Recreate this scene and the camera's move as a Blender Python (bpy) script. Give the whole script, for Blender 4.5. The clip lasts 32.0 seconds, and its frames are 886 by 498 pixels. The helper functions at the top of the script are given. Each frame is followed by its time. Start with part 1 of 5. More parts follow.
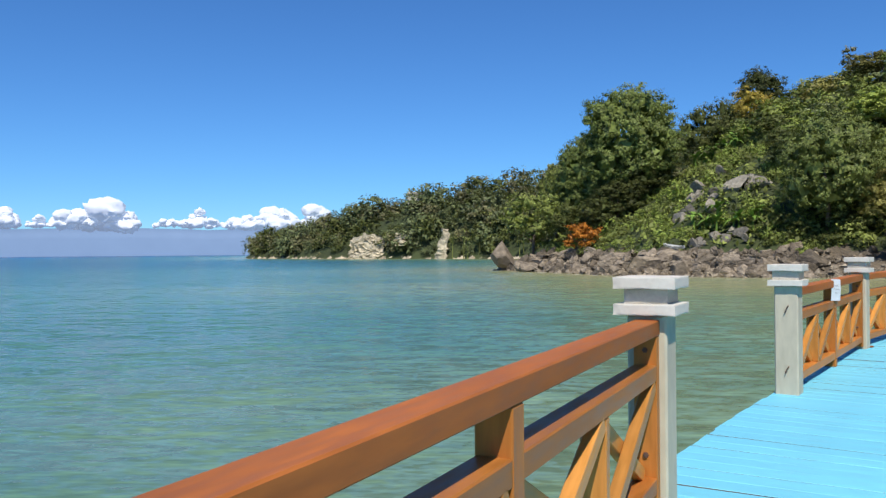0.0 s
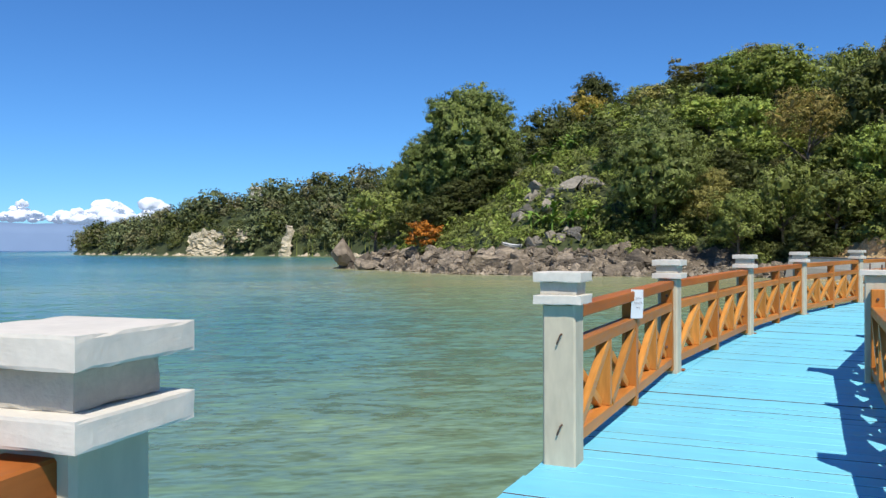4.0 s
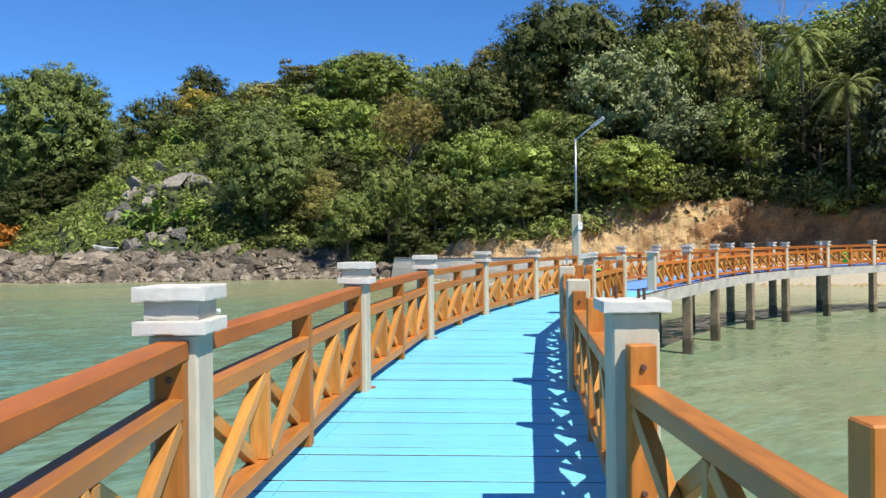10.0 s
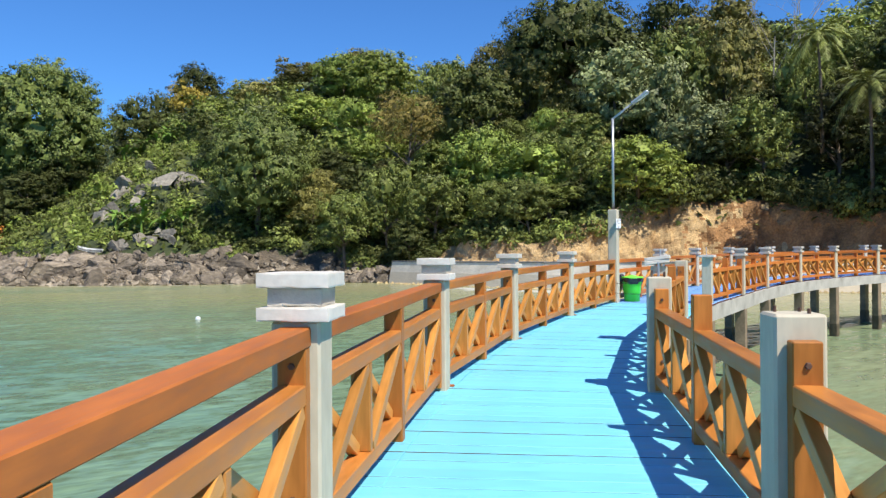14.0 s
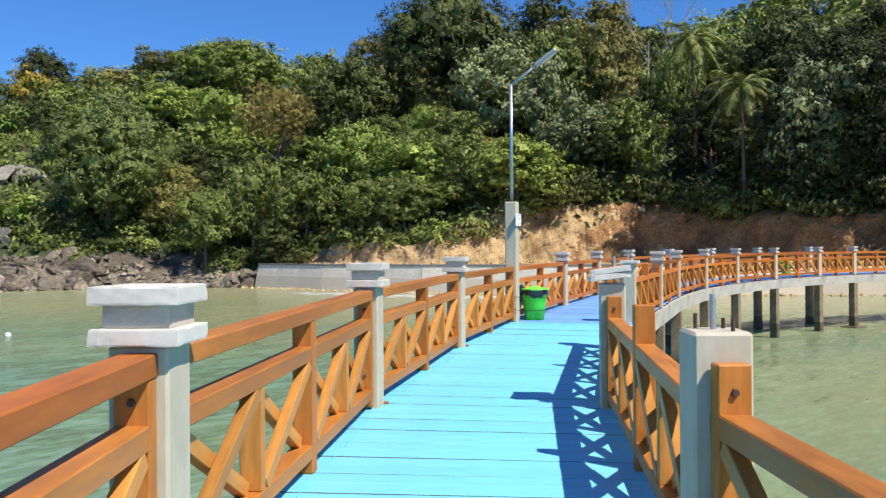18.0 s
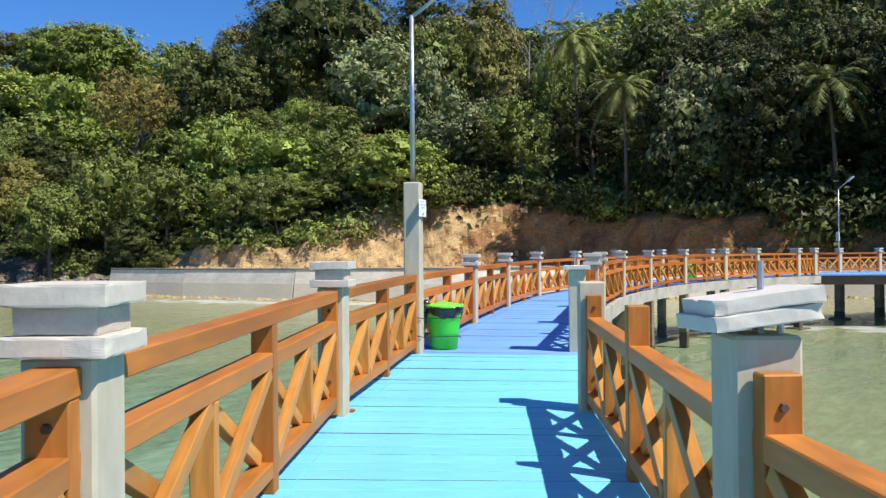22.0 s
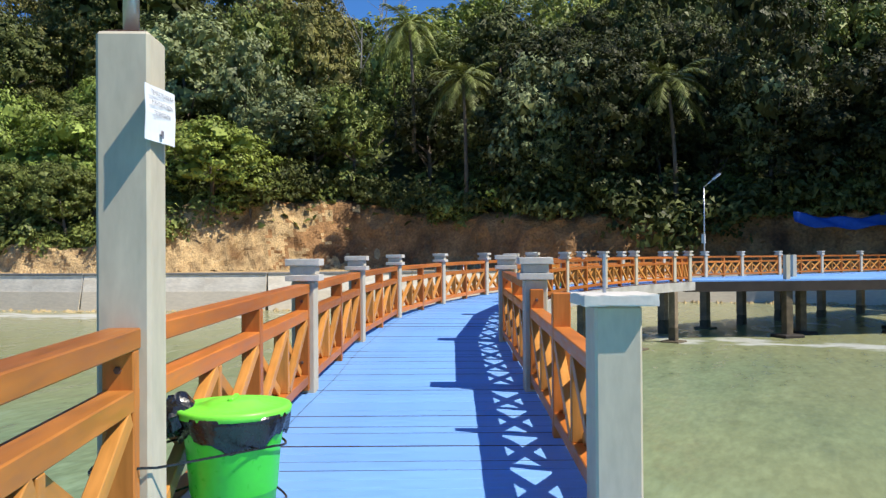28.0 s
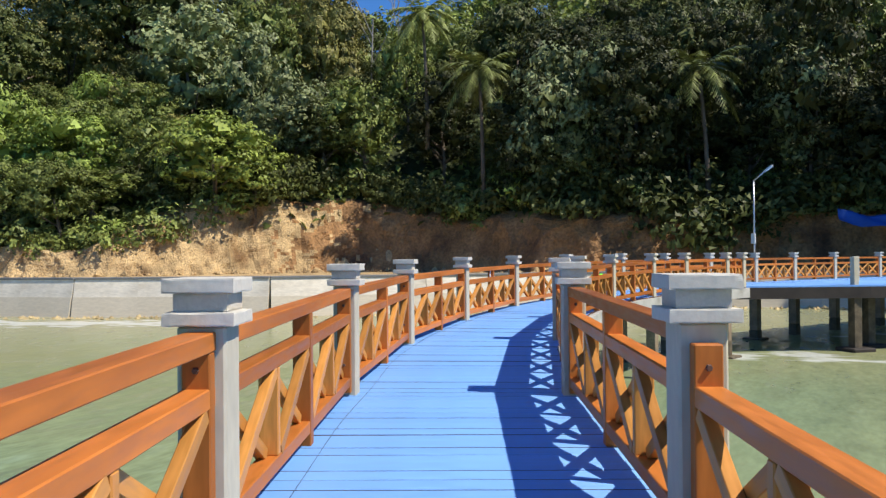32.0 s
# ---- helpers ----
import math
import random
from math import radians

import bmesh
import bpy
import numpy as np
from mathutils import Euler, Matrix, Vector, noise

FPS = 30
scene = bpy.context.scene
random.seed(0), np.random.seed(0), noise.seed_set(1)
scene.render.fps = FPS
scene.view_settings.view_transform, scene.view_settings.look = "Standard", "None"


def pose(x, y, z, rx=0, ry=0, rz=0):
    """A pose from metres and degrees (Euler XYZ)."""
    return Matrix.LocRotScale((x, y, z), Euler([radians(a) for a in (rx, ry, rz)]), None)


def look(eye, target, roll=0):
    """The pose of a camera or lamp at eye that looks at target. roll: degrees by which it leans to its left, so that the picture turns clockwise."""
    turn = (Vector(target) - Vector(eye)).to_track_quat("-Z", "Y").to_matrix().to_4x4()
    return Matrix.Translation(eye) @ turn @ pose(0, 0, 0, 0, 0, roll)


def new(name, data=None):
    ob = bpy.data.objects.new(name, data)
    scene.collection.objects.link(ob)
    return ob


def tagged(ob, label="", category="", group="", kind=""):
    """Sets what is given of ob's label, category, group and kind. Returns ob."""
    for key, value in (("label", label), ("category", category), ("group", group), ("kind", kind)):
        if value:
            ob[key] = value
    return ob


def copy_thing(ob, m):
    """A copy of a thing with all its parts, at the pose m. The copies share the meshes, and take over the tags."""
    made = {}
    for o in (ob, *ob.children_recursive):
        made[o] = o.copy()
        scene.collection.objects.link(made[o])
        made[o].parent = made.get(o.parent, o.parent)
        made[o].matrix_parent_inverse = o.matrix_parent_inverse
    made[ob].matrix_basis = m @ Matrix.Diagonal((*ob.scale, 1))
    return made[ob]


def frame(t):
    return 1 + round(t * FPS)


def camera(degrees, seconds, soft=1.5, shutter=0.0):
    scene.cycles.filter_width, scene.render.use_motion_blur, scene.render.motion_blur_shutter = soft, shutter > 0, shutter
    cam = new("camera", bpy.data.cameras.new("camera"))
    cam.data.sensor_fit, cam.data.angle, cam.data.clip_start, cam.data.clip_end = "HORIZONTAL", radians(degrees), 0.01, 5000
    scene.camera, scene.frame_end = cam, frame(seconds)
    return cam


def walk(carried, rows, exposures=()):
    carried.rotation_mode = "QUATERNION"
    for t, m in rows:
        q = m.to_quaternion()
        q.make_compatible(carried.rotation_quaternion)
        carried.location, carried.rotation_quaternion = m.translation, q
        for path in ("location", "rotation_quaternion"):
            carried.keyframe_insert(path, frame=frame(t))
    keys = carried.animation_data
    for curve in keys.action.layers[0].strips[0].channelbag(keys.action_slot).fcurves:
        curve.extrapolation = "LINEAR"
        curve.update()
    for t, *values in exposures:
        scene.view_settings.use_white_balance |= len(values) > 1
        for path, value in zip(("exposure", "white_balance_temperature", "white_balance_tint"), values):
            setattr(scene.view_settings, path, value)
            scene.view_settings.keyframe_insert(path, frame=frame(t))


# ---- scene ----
cam = camera(58.0, 32.0, soft=1.4)
PATH = [
    (0, (-0.268, -1.204, 1.41), (-0.332, 0.795, 1.419), -0.5),
    (0.5, (-0.087, -0.798, 1.398), (-0.051, 1.201, 1.405), -0.8),
    (1, (0.116, -0.396, 1.418), (0.214, 1.602, 1.422), -0.8),
    (1.5, (0.254, -0.011, 1.406), (0.371, 1.986, 1.409), -0.7),
    (2, (0.391, 0.357, 1.406), (0.595, 2.347, 1.406), -0.9),
    (2.5, (0.595, 0.633, 1.416), (0.857, 2.616, 1.415), -0.6),
    (4.5, (1.443, 2.032, 1.416), (1.763, 4.006, 1.418), -0.3),
    (5, (1.625, 2.402, 1.424), (1.976, 4.371, 1.428), -0.7),
    (5.5, (1.868, 2.723, 1.409), (2.338, 4.667, 1.409), -0.7),
    (6, (2.132, 3.192, 1.408), (2.706, 5.108, 1.409), -0.9),
    (6.5, (2.296, 3.611, 1.435), (3.07, 5.455, 1.432), -0.8),
    (7, (2.501, 3.955, 1.416), (3.473, 5.703, 1.41), -0.9),
    (7.5, (2.797, 4.483, 1.436), (3.905, 6.149, 1.43), -0.7),
    (8, (2.972, 4.922, 1.443), (4.133, 6.551, 1.435), -0.7),
    (8.5, (3.258, 5.336, 1.418), (4.427, 6.959, 1.412), -0.8),
    (9, (3.51, 5.747, 1.403), (4.681, 7.367, 1.397), -0.7),
    (9.5, (3.734, 6.15, 1.411), (4.907, 7.769, 1.408), -0.7),
    (10, (4.042, 6.586, 1.444), (5.219, 8.203, 1.443), -0.7),
    (10.5, (4.289, 7.042, 1.421), (5.467, 8.658, 1.421), -0.5),
    (11, (4.622, 7.481, 1.418), (5.802, 9.096, 1.419), -0.6),
    (11.5, (4.923, 7.935, 1.415), (6.103, 9.549, 1.417), -0.5),
    (12, (5.203, 8.41, 1.411), (6.384, 10.025, 1.415), -0.4),
    (12.5, (5.54, 8.834, 1.435), (6.72, 10.449, 1.442), -0.5),
    (13, (5.785, 9.28, 1.43), (6.963, 10.895, 1.438), -0.3),
    (13.5, (6.088, 9.74, 1.405), (7.266, 11.356, 1.413), -0.4),
    (15.5, (7.257, 11.432, 1.417), (8.456, 13.033, 1.427), -0.4),
    (16, (7.66, 11.863, 1.417), (8.866, 13.458, 1.428), -0.5),
    (16.5, (8.168, 12.287, 1.477), (9.385, 13.874, 1.49), -0.6),
    (17, (8.711, 12.763, 1.488), (10.033, 14.263, 1.497), -0.4),
    (17.5, (9.192, 13.214, 1.467), (10.594, 14.641, 1.475), -0.6),
    (18, (9.596, 13.646, 1.46), (11.01, 15.061, 1.47), -0.4),
    (18.5, (10.001, 14.124, 1.428), (11.438, 15.515, 1.44), -0.4),
    (19, (10.35, 14.505, 1.437), (11.803, 15.879, 1.449), -0.4),
    (19.5, (10.697, 14.887, 1.425), (12.195, 16.212, 1.44), -0.4),
    (20, (11.085, 15.24, 1.454), (12.633, 16.505, 1.467), -0.5),
    (20.5, (11.555, 15.679, 1.438), (13.112, 16.934, 1.451), -0.4),
    (21, (11.971, 16.057, 1.453), (13.566, 17.263, 1.467), -0.4),
    (21.5, (12.41, 16.428, 1.474), (14.021, 17.613, 1.487), -0.4),
    (22, (12.84, 16.8, 1.451), (14.454, 17.981, 1.466), -0.5),
    (22.5, (13.363, 17.149, 1.449), (14.983, 18.322, 1.462), -0.6),
    (23, (13.816, 17.505, 1.456), (15.443, 18.669, 1.469), -0.4),
    (23.5, (14.244, 17.788, 1.427), (15.881, 18.937, 1.443), -0.4),
    (24, (14.746, 18.144, 1.455), (16.396, 19.274, 1.471), -0.4),
    (24.5, (15.096, 18.454, 1.462), (16.765, 19.555, 1.481), -0.3),
    (26.5, (17.044, 19.822, 1.461), (18.762, 20.844, 1.48), -0.5),
    (27, (17.552, 20.161, 1.528), (19.348, 21.043, 1.541), -0.5),
    (27.5, (18.079, 20.448, 1.511), (19.902, 21.27, 1.525), -0.6),
    (28, (18.574, 20.79, 1.479), (20.403, 21.597, 1.497), -0.4),
    (28.5, (18.965, 21.061, 1.468), (20.796, 21.867, 1.491), -0.7),
    (29, (19.42, 21.274, 1.505), (21.248, 22.085, 1.529), -0.6),
    (29.5, (19.882, 21.583, 1.481), (21.707, 22.401, 1.504), -0.4),
    (30, (20.276, 21.764, 1.471), (22.099, 22.587, 1.497), -0.7),
    (30.5, (20.749, 21.928, 1.494), (22.567, 22.76, 1.52), -0.7),
    (31, (21.226, 22.159, 1.504), (23.042, 22.996, 1.53), -0.7),
    (31.5, (21.742, 22.37, 1.5), (23.558, 23.209, 1.526), -0.7),
    (32, (22.196, 22.605, 1.545), (24.012, 23.442, 1.566), -0.5),
]
walk(cam, [(t, look(eye, target, roll)) for t, eye, target, roll in PATH], [(0.0, 0.06), (2.0, 0.07), (5.0, 0.16), (6.0, 0.1), (7.0, 0.05), (8.0, 0.1), (9.0, 0.25), (10.5, 0.4), (12.0, 0.42), (18.0, 0.38), (24.0, 0.36), (28.0, 0.33), (32.0, 0.29)])

# ---- light ----
SUN_AZ, SUN_EL = radians(-87.0), radians(54.0)
world = bpy.data.worlds.new("sky")
scene.world = world
world.use_nodes = True
wn = world.node_tree
sky = wn.nodes.new("ShaderNodeTexSky")
sky.sky_type = "NISHITA"
sky.sun_disc = False
sky.sun_elevation, sky.sun_rotation = SUN_EL, radians(90.0) - SUN_AZ
sky.altitude, sky.air_density, sky.dust_density, sky.ozone_density = 600.0, 1.0, 0.0, 5.0
back = wn.nodes["Background"]
back.inputs["Strength"].default_value = 0.085
tint = wn.nodes.new("ShaderNodeMix")
tint.data_type, tint.blend_type = "RGBA", "MULTIPLY"
tint.inputs["Factor"].default_value = 1.0
tint.inputs["B"].default_value = (0.55, 0.99, 1.45, 1)
wn.links.new(sky.outputs["Color"], tint.inputs["A"])
wn.links.new(tint.outputs["Result"], back.inputs["Color"])
sun = new("sun", bpy.data.lights.new("sun", "SUN"))
sun.data.energy, sun.data.angle, sun.data.color = 5.0, radians(0.53), (1.0, 0.925, 0.81)
SUN_DIR = Vector((math.cos(SUN_AZ) * math.cos(SUN_EL), math.sin(SUN_AZ) * math.cos(SUN_EL), math.sin(SUN_EL)))
sun.matrix_world = look(SUN_DIR * 200, (0, 0, 0))


# ---- materials ----
def mat(name, base, rough=0.6, metal=0.0, vary=0.12, scale=(6.0, 45.0), bump=0.2, dark=None, spec=0.4, rand=0.0, island=0.0, stretch=(1, 1, 1), dist=0.02, coat=0.0):
    """Procedural surface: two scales of variation, optional stain colour, fine relief."""
    m = bpy.data.materials.new(name)
    m.use_nodes = True
    nt = m.node_tree
    N, L = nt.nodes, nt.links
    b = N["Principled BSDF"]
    tc = N.new("ShaderNodeTexCoord")
    mp = N.new("ShaderNodeMapping")
    mp.inputs["Scale"].default_value = stretch
    L.new(tc.outputs["Object"], mp.inputs["Vector"])
    n1, n2 = N.new("ShaderNodeTexNoise"), N.new("ShaderNodeTexNoise")
    for n, s, d in ((n1, scale[0], 4.0), (n2, scale[1], 6.0)):
        n.inputs["Scale"].default_value, n.inputs["Detail"].default_value = s, d
        L.new(mp.outputs["Vector"], n.inputs["Vector"])
    def ramp(src, lo, hi, a, c):
        r = N.new("ShaderNodeMapRange")
        r.inputs["From Min"].default_value, r.inputs["From Max"].default_value = lo, hi
        r.inputs["To Min"].default_value, r.inputs["To Max"].default_value = a, c
        L.new(src, r.inputs["Value"])
        return r.outputs["Result"]
    def mul(a, c):
        x = N.new("ShaderNodeMath")
        x.operation = "MULTIPLY"
        L.new(a, x.inputs[0])
        L.new(c, x.inputs[1])
        return x.outputs[0]
    v = mul(ramp(n1.outputs["Fac"], 0.3, 0.7, 1 - vary, 1 + vary), ramp(n2.outputs["Fac"], 0.3, 0.7, 1 - vary * 0.8, 1 + vary * 0.8))
    if rand:
        oi = N.new("ShaderNodeObjectInfo")
        v = mul(v, ramp(oi.outputs["Random"], 0, 1, 1 - rand, 1 + rand))
    if island:
        ge = N.new("ShaderNodeNewGeometry")
        v = mul(v, ramp(ge.outputs["Random Per Island"], 0, 1, 1 - island, 1 + island))
    mx = N.new("ShaderNodeMix")
    mx.data_type = "RGBA"
    mx.inputs["A"].default_value = (*base, 1)
    mx.inputs["B"].default_value = (*(dark or base), 1)
    n3 = N.new("ShaderNodeTexNoise")
    n3.inputs["Scale"].default_value, n3.inputs["Detail"].default_value = scale[0] * 0.6, 5.0
    L.new(mp.outputs["Vector"], n3.inputs["Vector"])
    L.new(ramp(n3.outputs["Fac"], 0.52, 0.72, 0, 1), mx.inputs["Factor"])
    sc = N.new("ShaderNodeVectorMath")
    sc.operation = "SCALE"
    L.new(mx.outputs["Result"], sc.inputs[0])
    L.new(v, sc.inputs["Scale"])
    L.new(sc.outputs["Vector"], b.inputs["Base Color"])
    b.inputs["Metallic"].default_value = metal
    b.inputs["Specular IOR Level"].default_value = spec
    b.inputs["Coat Weight"].default_value = coat
    L.new(ramp(n2.outputs["Fac"], 0.3, 0.7, max(0.03, rough - 0.1), min(1, rough + 0.1)), b.inputs["Roughness"])
    if bump:
        bp = N.new("ShaderNodeBump")
        bp.inputs["Strength"].default_value, bp.inputs["Distance"].default_value = bump, dist
        L.new(n2.outputs["Fac"], bp.inputs["Height"])
        L.new(bp.outputs["Normal"], b.inputs["Normal"])
    return m


M_CONC = mat("concrete", (0.50, 0.455, 0.345), 0.85, vary=0.1, scale=(2.5, 22), bump=0.2, dark=(0.36, 0.345, 0.285), stretch=(1, 1, 0.35), dist=0.004)
M_CAP = mat("painted_cap", (0.62, 0.59, 0.525), 0.85, vary=0.05, scale=(5, 40), bump=0.35, dark=(0.54, 0.515, 0.455), dist=0.004)
M_COPING = mat("dark_coping", (0.2, 0.2, 0.19), 0.9, vary=0.2, scale=(2, 20), bump=0.4, dist=0.01)
M_NECK = mat("mortar", (0.52, 0.48, 0.405), 0.9, vary=0.08, scale=(9, 60), bump=0.5, dist=0.008)
M_CAPGREY = mat("grey_cap", (0.56, 0.525, 0.445), 0.85, vary=0.06, scale=(5, 40), bump=0.35, dark=(0.46, 0.445, 0.395), dist=0.004)
M_BEAM = mat("beam_concrete", (0.42, 0.41, 0.37), 0.9, vary=0.14, scale=(2, 25), bump=0.4, dark=(0.3, 0.29, 0.25), dist=0.01)
# brown darkened for the columns' seen faces, which lie in shade
M_PILE = mat("brown_concrete", (0.265, 0.20, 0.13), 0.8, vary=0.25, scale=(2, 20), bump=0.5, dark=(0.14, 0.115, 0.08), dist=0.02)
M_WOOD = mat("varnished_wood", (0.42, 0.16, 0.034), 0.44, vary=0.2, scale=(1.6, 11), bump=0.16, dark=(0.29, 0.095, 0.02), rand=0.2, stretch=(0.4, 2.6, 2.6), spec=0.2, dist=0.004)
M_BRACE = mat("golden_varnished_wood", (0.51, 0.228, 0.053), 0.44, vary=0.2, scale=(1.6, 11), bump=0.16, dark=(0.36, 0.14, 0.032), rand=0.26, stretch=(0.4, 2.6, 2.6), spec=0.2, dist=0.004)
M_WOODR = mat("red_brown_varnished_wood", (0.47, 0.152, 0.03), 0.42, vary=0.16, scale=(1.6, 11), bump=0.14, dark=(0.28, 0.085, 0.02), rand=0.26, stretch=(0.4, 2.6, 2.6), spec=0.2, dist=0.004)
M_WOODT = mat("weathered_top_rail", (0.36, 0.115, 0.027), 0.55, vary=0.2, scale=(2.0, 13), bump=0.16, dark=(0.24, 0.066, 0.016), rand=0.15, stretch=(0.4, 2.6, 2.6), spec=0.18, dist=0.004)
M_CYAN = mat("light_blue_paint", (0.182, 0.59, 0.765), 0.55, vary=0.075, scale=(0.8, 14), bump=0.15, dark=(0.2, 0.62, 0.775), rand=0.045, stretch=(1, 0.25, 1), dist=0.004)
M_BLUE = mat("royal_blue_paint", (0.175, 0.385, 0.79), 0.55, vary=0.09, scale=(0.8, 14), bump=0.15, dark=(0.225, 0.45, 0.82), rand=0.05, stretch=(1, 0.25, 1), dist=0.004)
M_STEEL = mat("galvanised_steel", (0.5, 0.52, 0.54), 0.4, metal=0.8, vary=0.08, bump=0.05)
M_RUST = mat("rusty_iron", (0.12, 0.07, 0.05), 0.8, metal=0.3, vary=0.3, bump=0.3, dist=0.003)
M_WALL = mat("seawall_concrete", (0.62, 0.545, 0.41), 0.9, vary=0.1, scale=(0.5, 7), bump=0.3, dark=(0.47, 0.405, 0.295), dist=0.02, stretch=(0.4, 1, 1.4))
M_WASH = mat("limewashed_concrete", (0.72, 0.655, 0.53), 0.9, vary=0.12, scale=(0.9, 7), bump=0.3, dark=(0.52, 0.45, 0.34), dist=0.02, stretch=(0.5, 1, 1.6))
M_ROCK = mat("limestone", (0.205, 0.17, 0.125), 0.9, vary=0.45, scale=(0.9, 4.5), bump=1.0, dark=(0.06, 0.05, 0.04), rand=0.5, dist=0.3)
M_DIRT = mat("cut_earth", (0.49, 0.345, 0.17), 0.95, vary=0.38, scale=(0.6, 8), bump=0.9, dark=(0.21, 0.12, 0.052), dist=0.2)
# ochre earth with the right-hand bank's shade put into its colour
M_SHADEBANK = mat("shaded_ochre_earth", (0.32, 0.175, 0.072), 0.95, vary=0.4, scale=(0.4, 4.5), bump=0.9, dark=(0.12, 0.062, 0.03), dist=0.2)
M_ROCKY = mat("rocky_ground", (0.13, 0.105, 0.075), 0.95, vary=0.35, scale=(0.4, 3), bump=1.0, dark=(0.06, 0.055, 0.04), dist=0.4)
M_SOIL = mat("forest_floor", (0.045, 0.06, 0.02), 0.95, vary=0.4, scale=(0.1, 1.0), bump=0.8, dark=(0.03, 0.035, 0.015), dist=0.4)
M_WEED = mat("tide_weed", (0.115, 0.09, 0.055), 0.75, vary=0.35, scale=(3, 25), bump=0.7, dark=(0.03, 0.028, 0.02), dist=0.02)
M_BARK = mat("bark", (0.14, 0.11, 0.08), 0.9, vary=0.3, scale=(1, 9), bump=0.5, dist=0.03)


def leaf(name, base, rand=0.22, island=0.42, trans=0.08, spec=0.26):
    m = mat(name, base, 0.55, vary=0.22, scale=(0.45, 2.2), bump=0, rand=rand, island=island, spec=spec)
    nt = m.node_tree
    b = nt.nodes["Principled BSDF"]
    t = nt.nodes.new("ShaderNodeBsdfTranslucent")
    col = b.inputs["Base Color"].links[0].from_socket
    nt.links.new(col, t.inputs["Color"])
    mx = nt.nodes.new("ShaderNodeMixShader")
    mx.inputs[0].default_value = trans
    nt.links.new(b.outputs[0], mx.inputs[1])
    nt.links.new(t.outputs[0], mx.inputs[2])
    nt.links.new(mx.outputs[0], nt.nodes["Material Output"].inputs["Surface"])
    return m


LEAVES = [leaf("leaves_mid", (0.18, 0.215, 0.05)), leaf("leaves_bright", (0.245, 0.30, 0.056)), leaf("leaves_dark", (0.084, 0.098, 0.027), spec=0.2), leaf("leaves_dry", (0.205, 0.165, 0.042))]
M_PALE = mat("pale_limestone", (0.235, 0.215, 0.175), 0.9, vary=0.3, scale=(0.7, 5), bump=0.9, dark=(0.14, 0.125, 0.10), rand=0.3, dist=0.25)
# leaf green darkened to stand for the shade on the right-hand slope
M_SHADELEAF = leaf("leaves_shade", (0.047, 0.053, 0.016), spec=0.17)
M_LIMELEAF = leaf("leaves_lime", (0.245, 0.315, 0.06))
M_OLIVE = leaf("leaves_olive", (0.22, 0.205, 0.055))
M_LIGHT = leaf("leaves_light", (0.21, 0.24, 0.10))
M_YELLOW = leaf("leaves_yellow", (0.32, 0.25, 0.04))
M_SOFT = leaf("leaves_soft", (0.132, 0.165, 0.042))
M_BIG = leaf("leaves_spreading", (0.145, 0.185, 0.045))
M_ORANGE = leaf("leaves_orange", (0.46, 0.17, 0.02))
# far leaf green paled and blued, with distance haze put into it
M_FAR = leaf("leaves_far", (0.125, 0.15, 0.062))
M_FARDRY = leaf("leaves_far_dry", (0.155, 0.15, 0.07))
M_FROND = leaf("palm_fronds", (0.185, 0.21, 0.055))


# ---- building helpers ----
def link(name, bm, material, parent=None, label="", smooth=False):
    me = bpy.data.meshes.new(name)
    bm.to_mesh(me)
    bm.free()
    for m in material if isinstance(material, (list, tuple)) else [material]:
        me.materials.append(m)
    if smooth:
        me.polygons.foreach_set("use_smooth", [True] * len(me.polygons))
    ob = new(name, me)
    if parent:
        ob.parent = parent
    if label:
        ob["label"] = label
    return ob


def part(name, bm, material, parent, label="", smooth=False):
    return link(name, bm, material, parent, label, smooth)


def empty(name, m):
    ob = new(name)
    ob.matrix_world = m
    return ob


def add_box(bm, x0, x1, y0, y1, z0, z1, m=None, bevel=0.0):
    vs = [bm.verts.new((x, y, z)) for x in (x0, x1) for y in (y0, y1) for z in (z0, z1)]
    fs = [bm.faces.new([vs[i] for i in f]) for f in ((0, 1, 3, 2), (4, 6, 7, 5), (0, 4, 5, 1), (2, 3, 7, 6), (0, 2, 6, 4), (1, 5, 7, 3))]
    if bevel:
        es = {e for f in fs for e in f.edges}
        bmesh.ops.bevel(bm, geom=list(es), offset=bevel, segments=1, affect="EDGES")
        vs = [v for v in bm.verts] if m is not None else vs
    if m is not None:
        bmesh.ops.transform(bm, matrix=m, verts=vs)
    return bm


def box(x0, x1, y0, y1, z0, z1, m=None, bevel=0.0):
    return add_box(bmesh.new(), x0, x1, y0, y1, z0, z1, m, bevel)


def tube(bm, pts, radii, n=8):
    """A tapered tube through points."""
    rings = []
    for i, p in enumerate(pts):
        a, c = pts[max(i - 1, 0)], pts[min(i + 1, len(pts) - 1)]
        q = (Vector(c) - Vector(a)).to_track_quat("Z", "Y")
        rings.append([bm.verts.new(Vector(p) + q @ Vector((math.cos(2 * math.pi * k / n) * radii[i], math.sin(2 * math.pi * k / n) * radii[i], 0))) for k in range(n)])
    for r, s in zip(rings, rings[1:]):
        for k in range(n):
            bm.faces.new((r[k], r[(k + 1) % n], s[(k + 1) % n], s[k]))
    bm.faces.new(rings[0][::-1])
    bm.faces.new(rings[-1])
    return bm


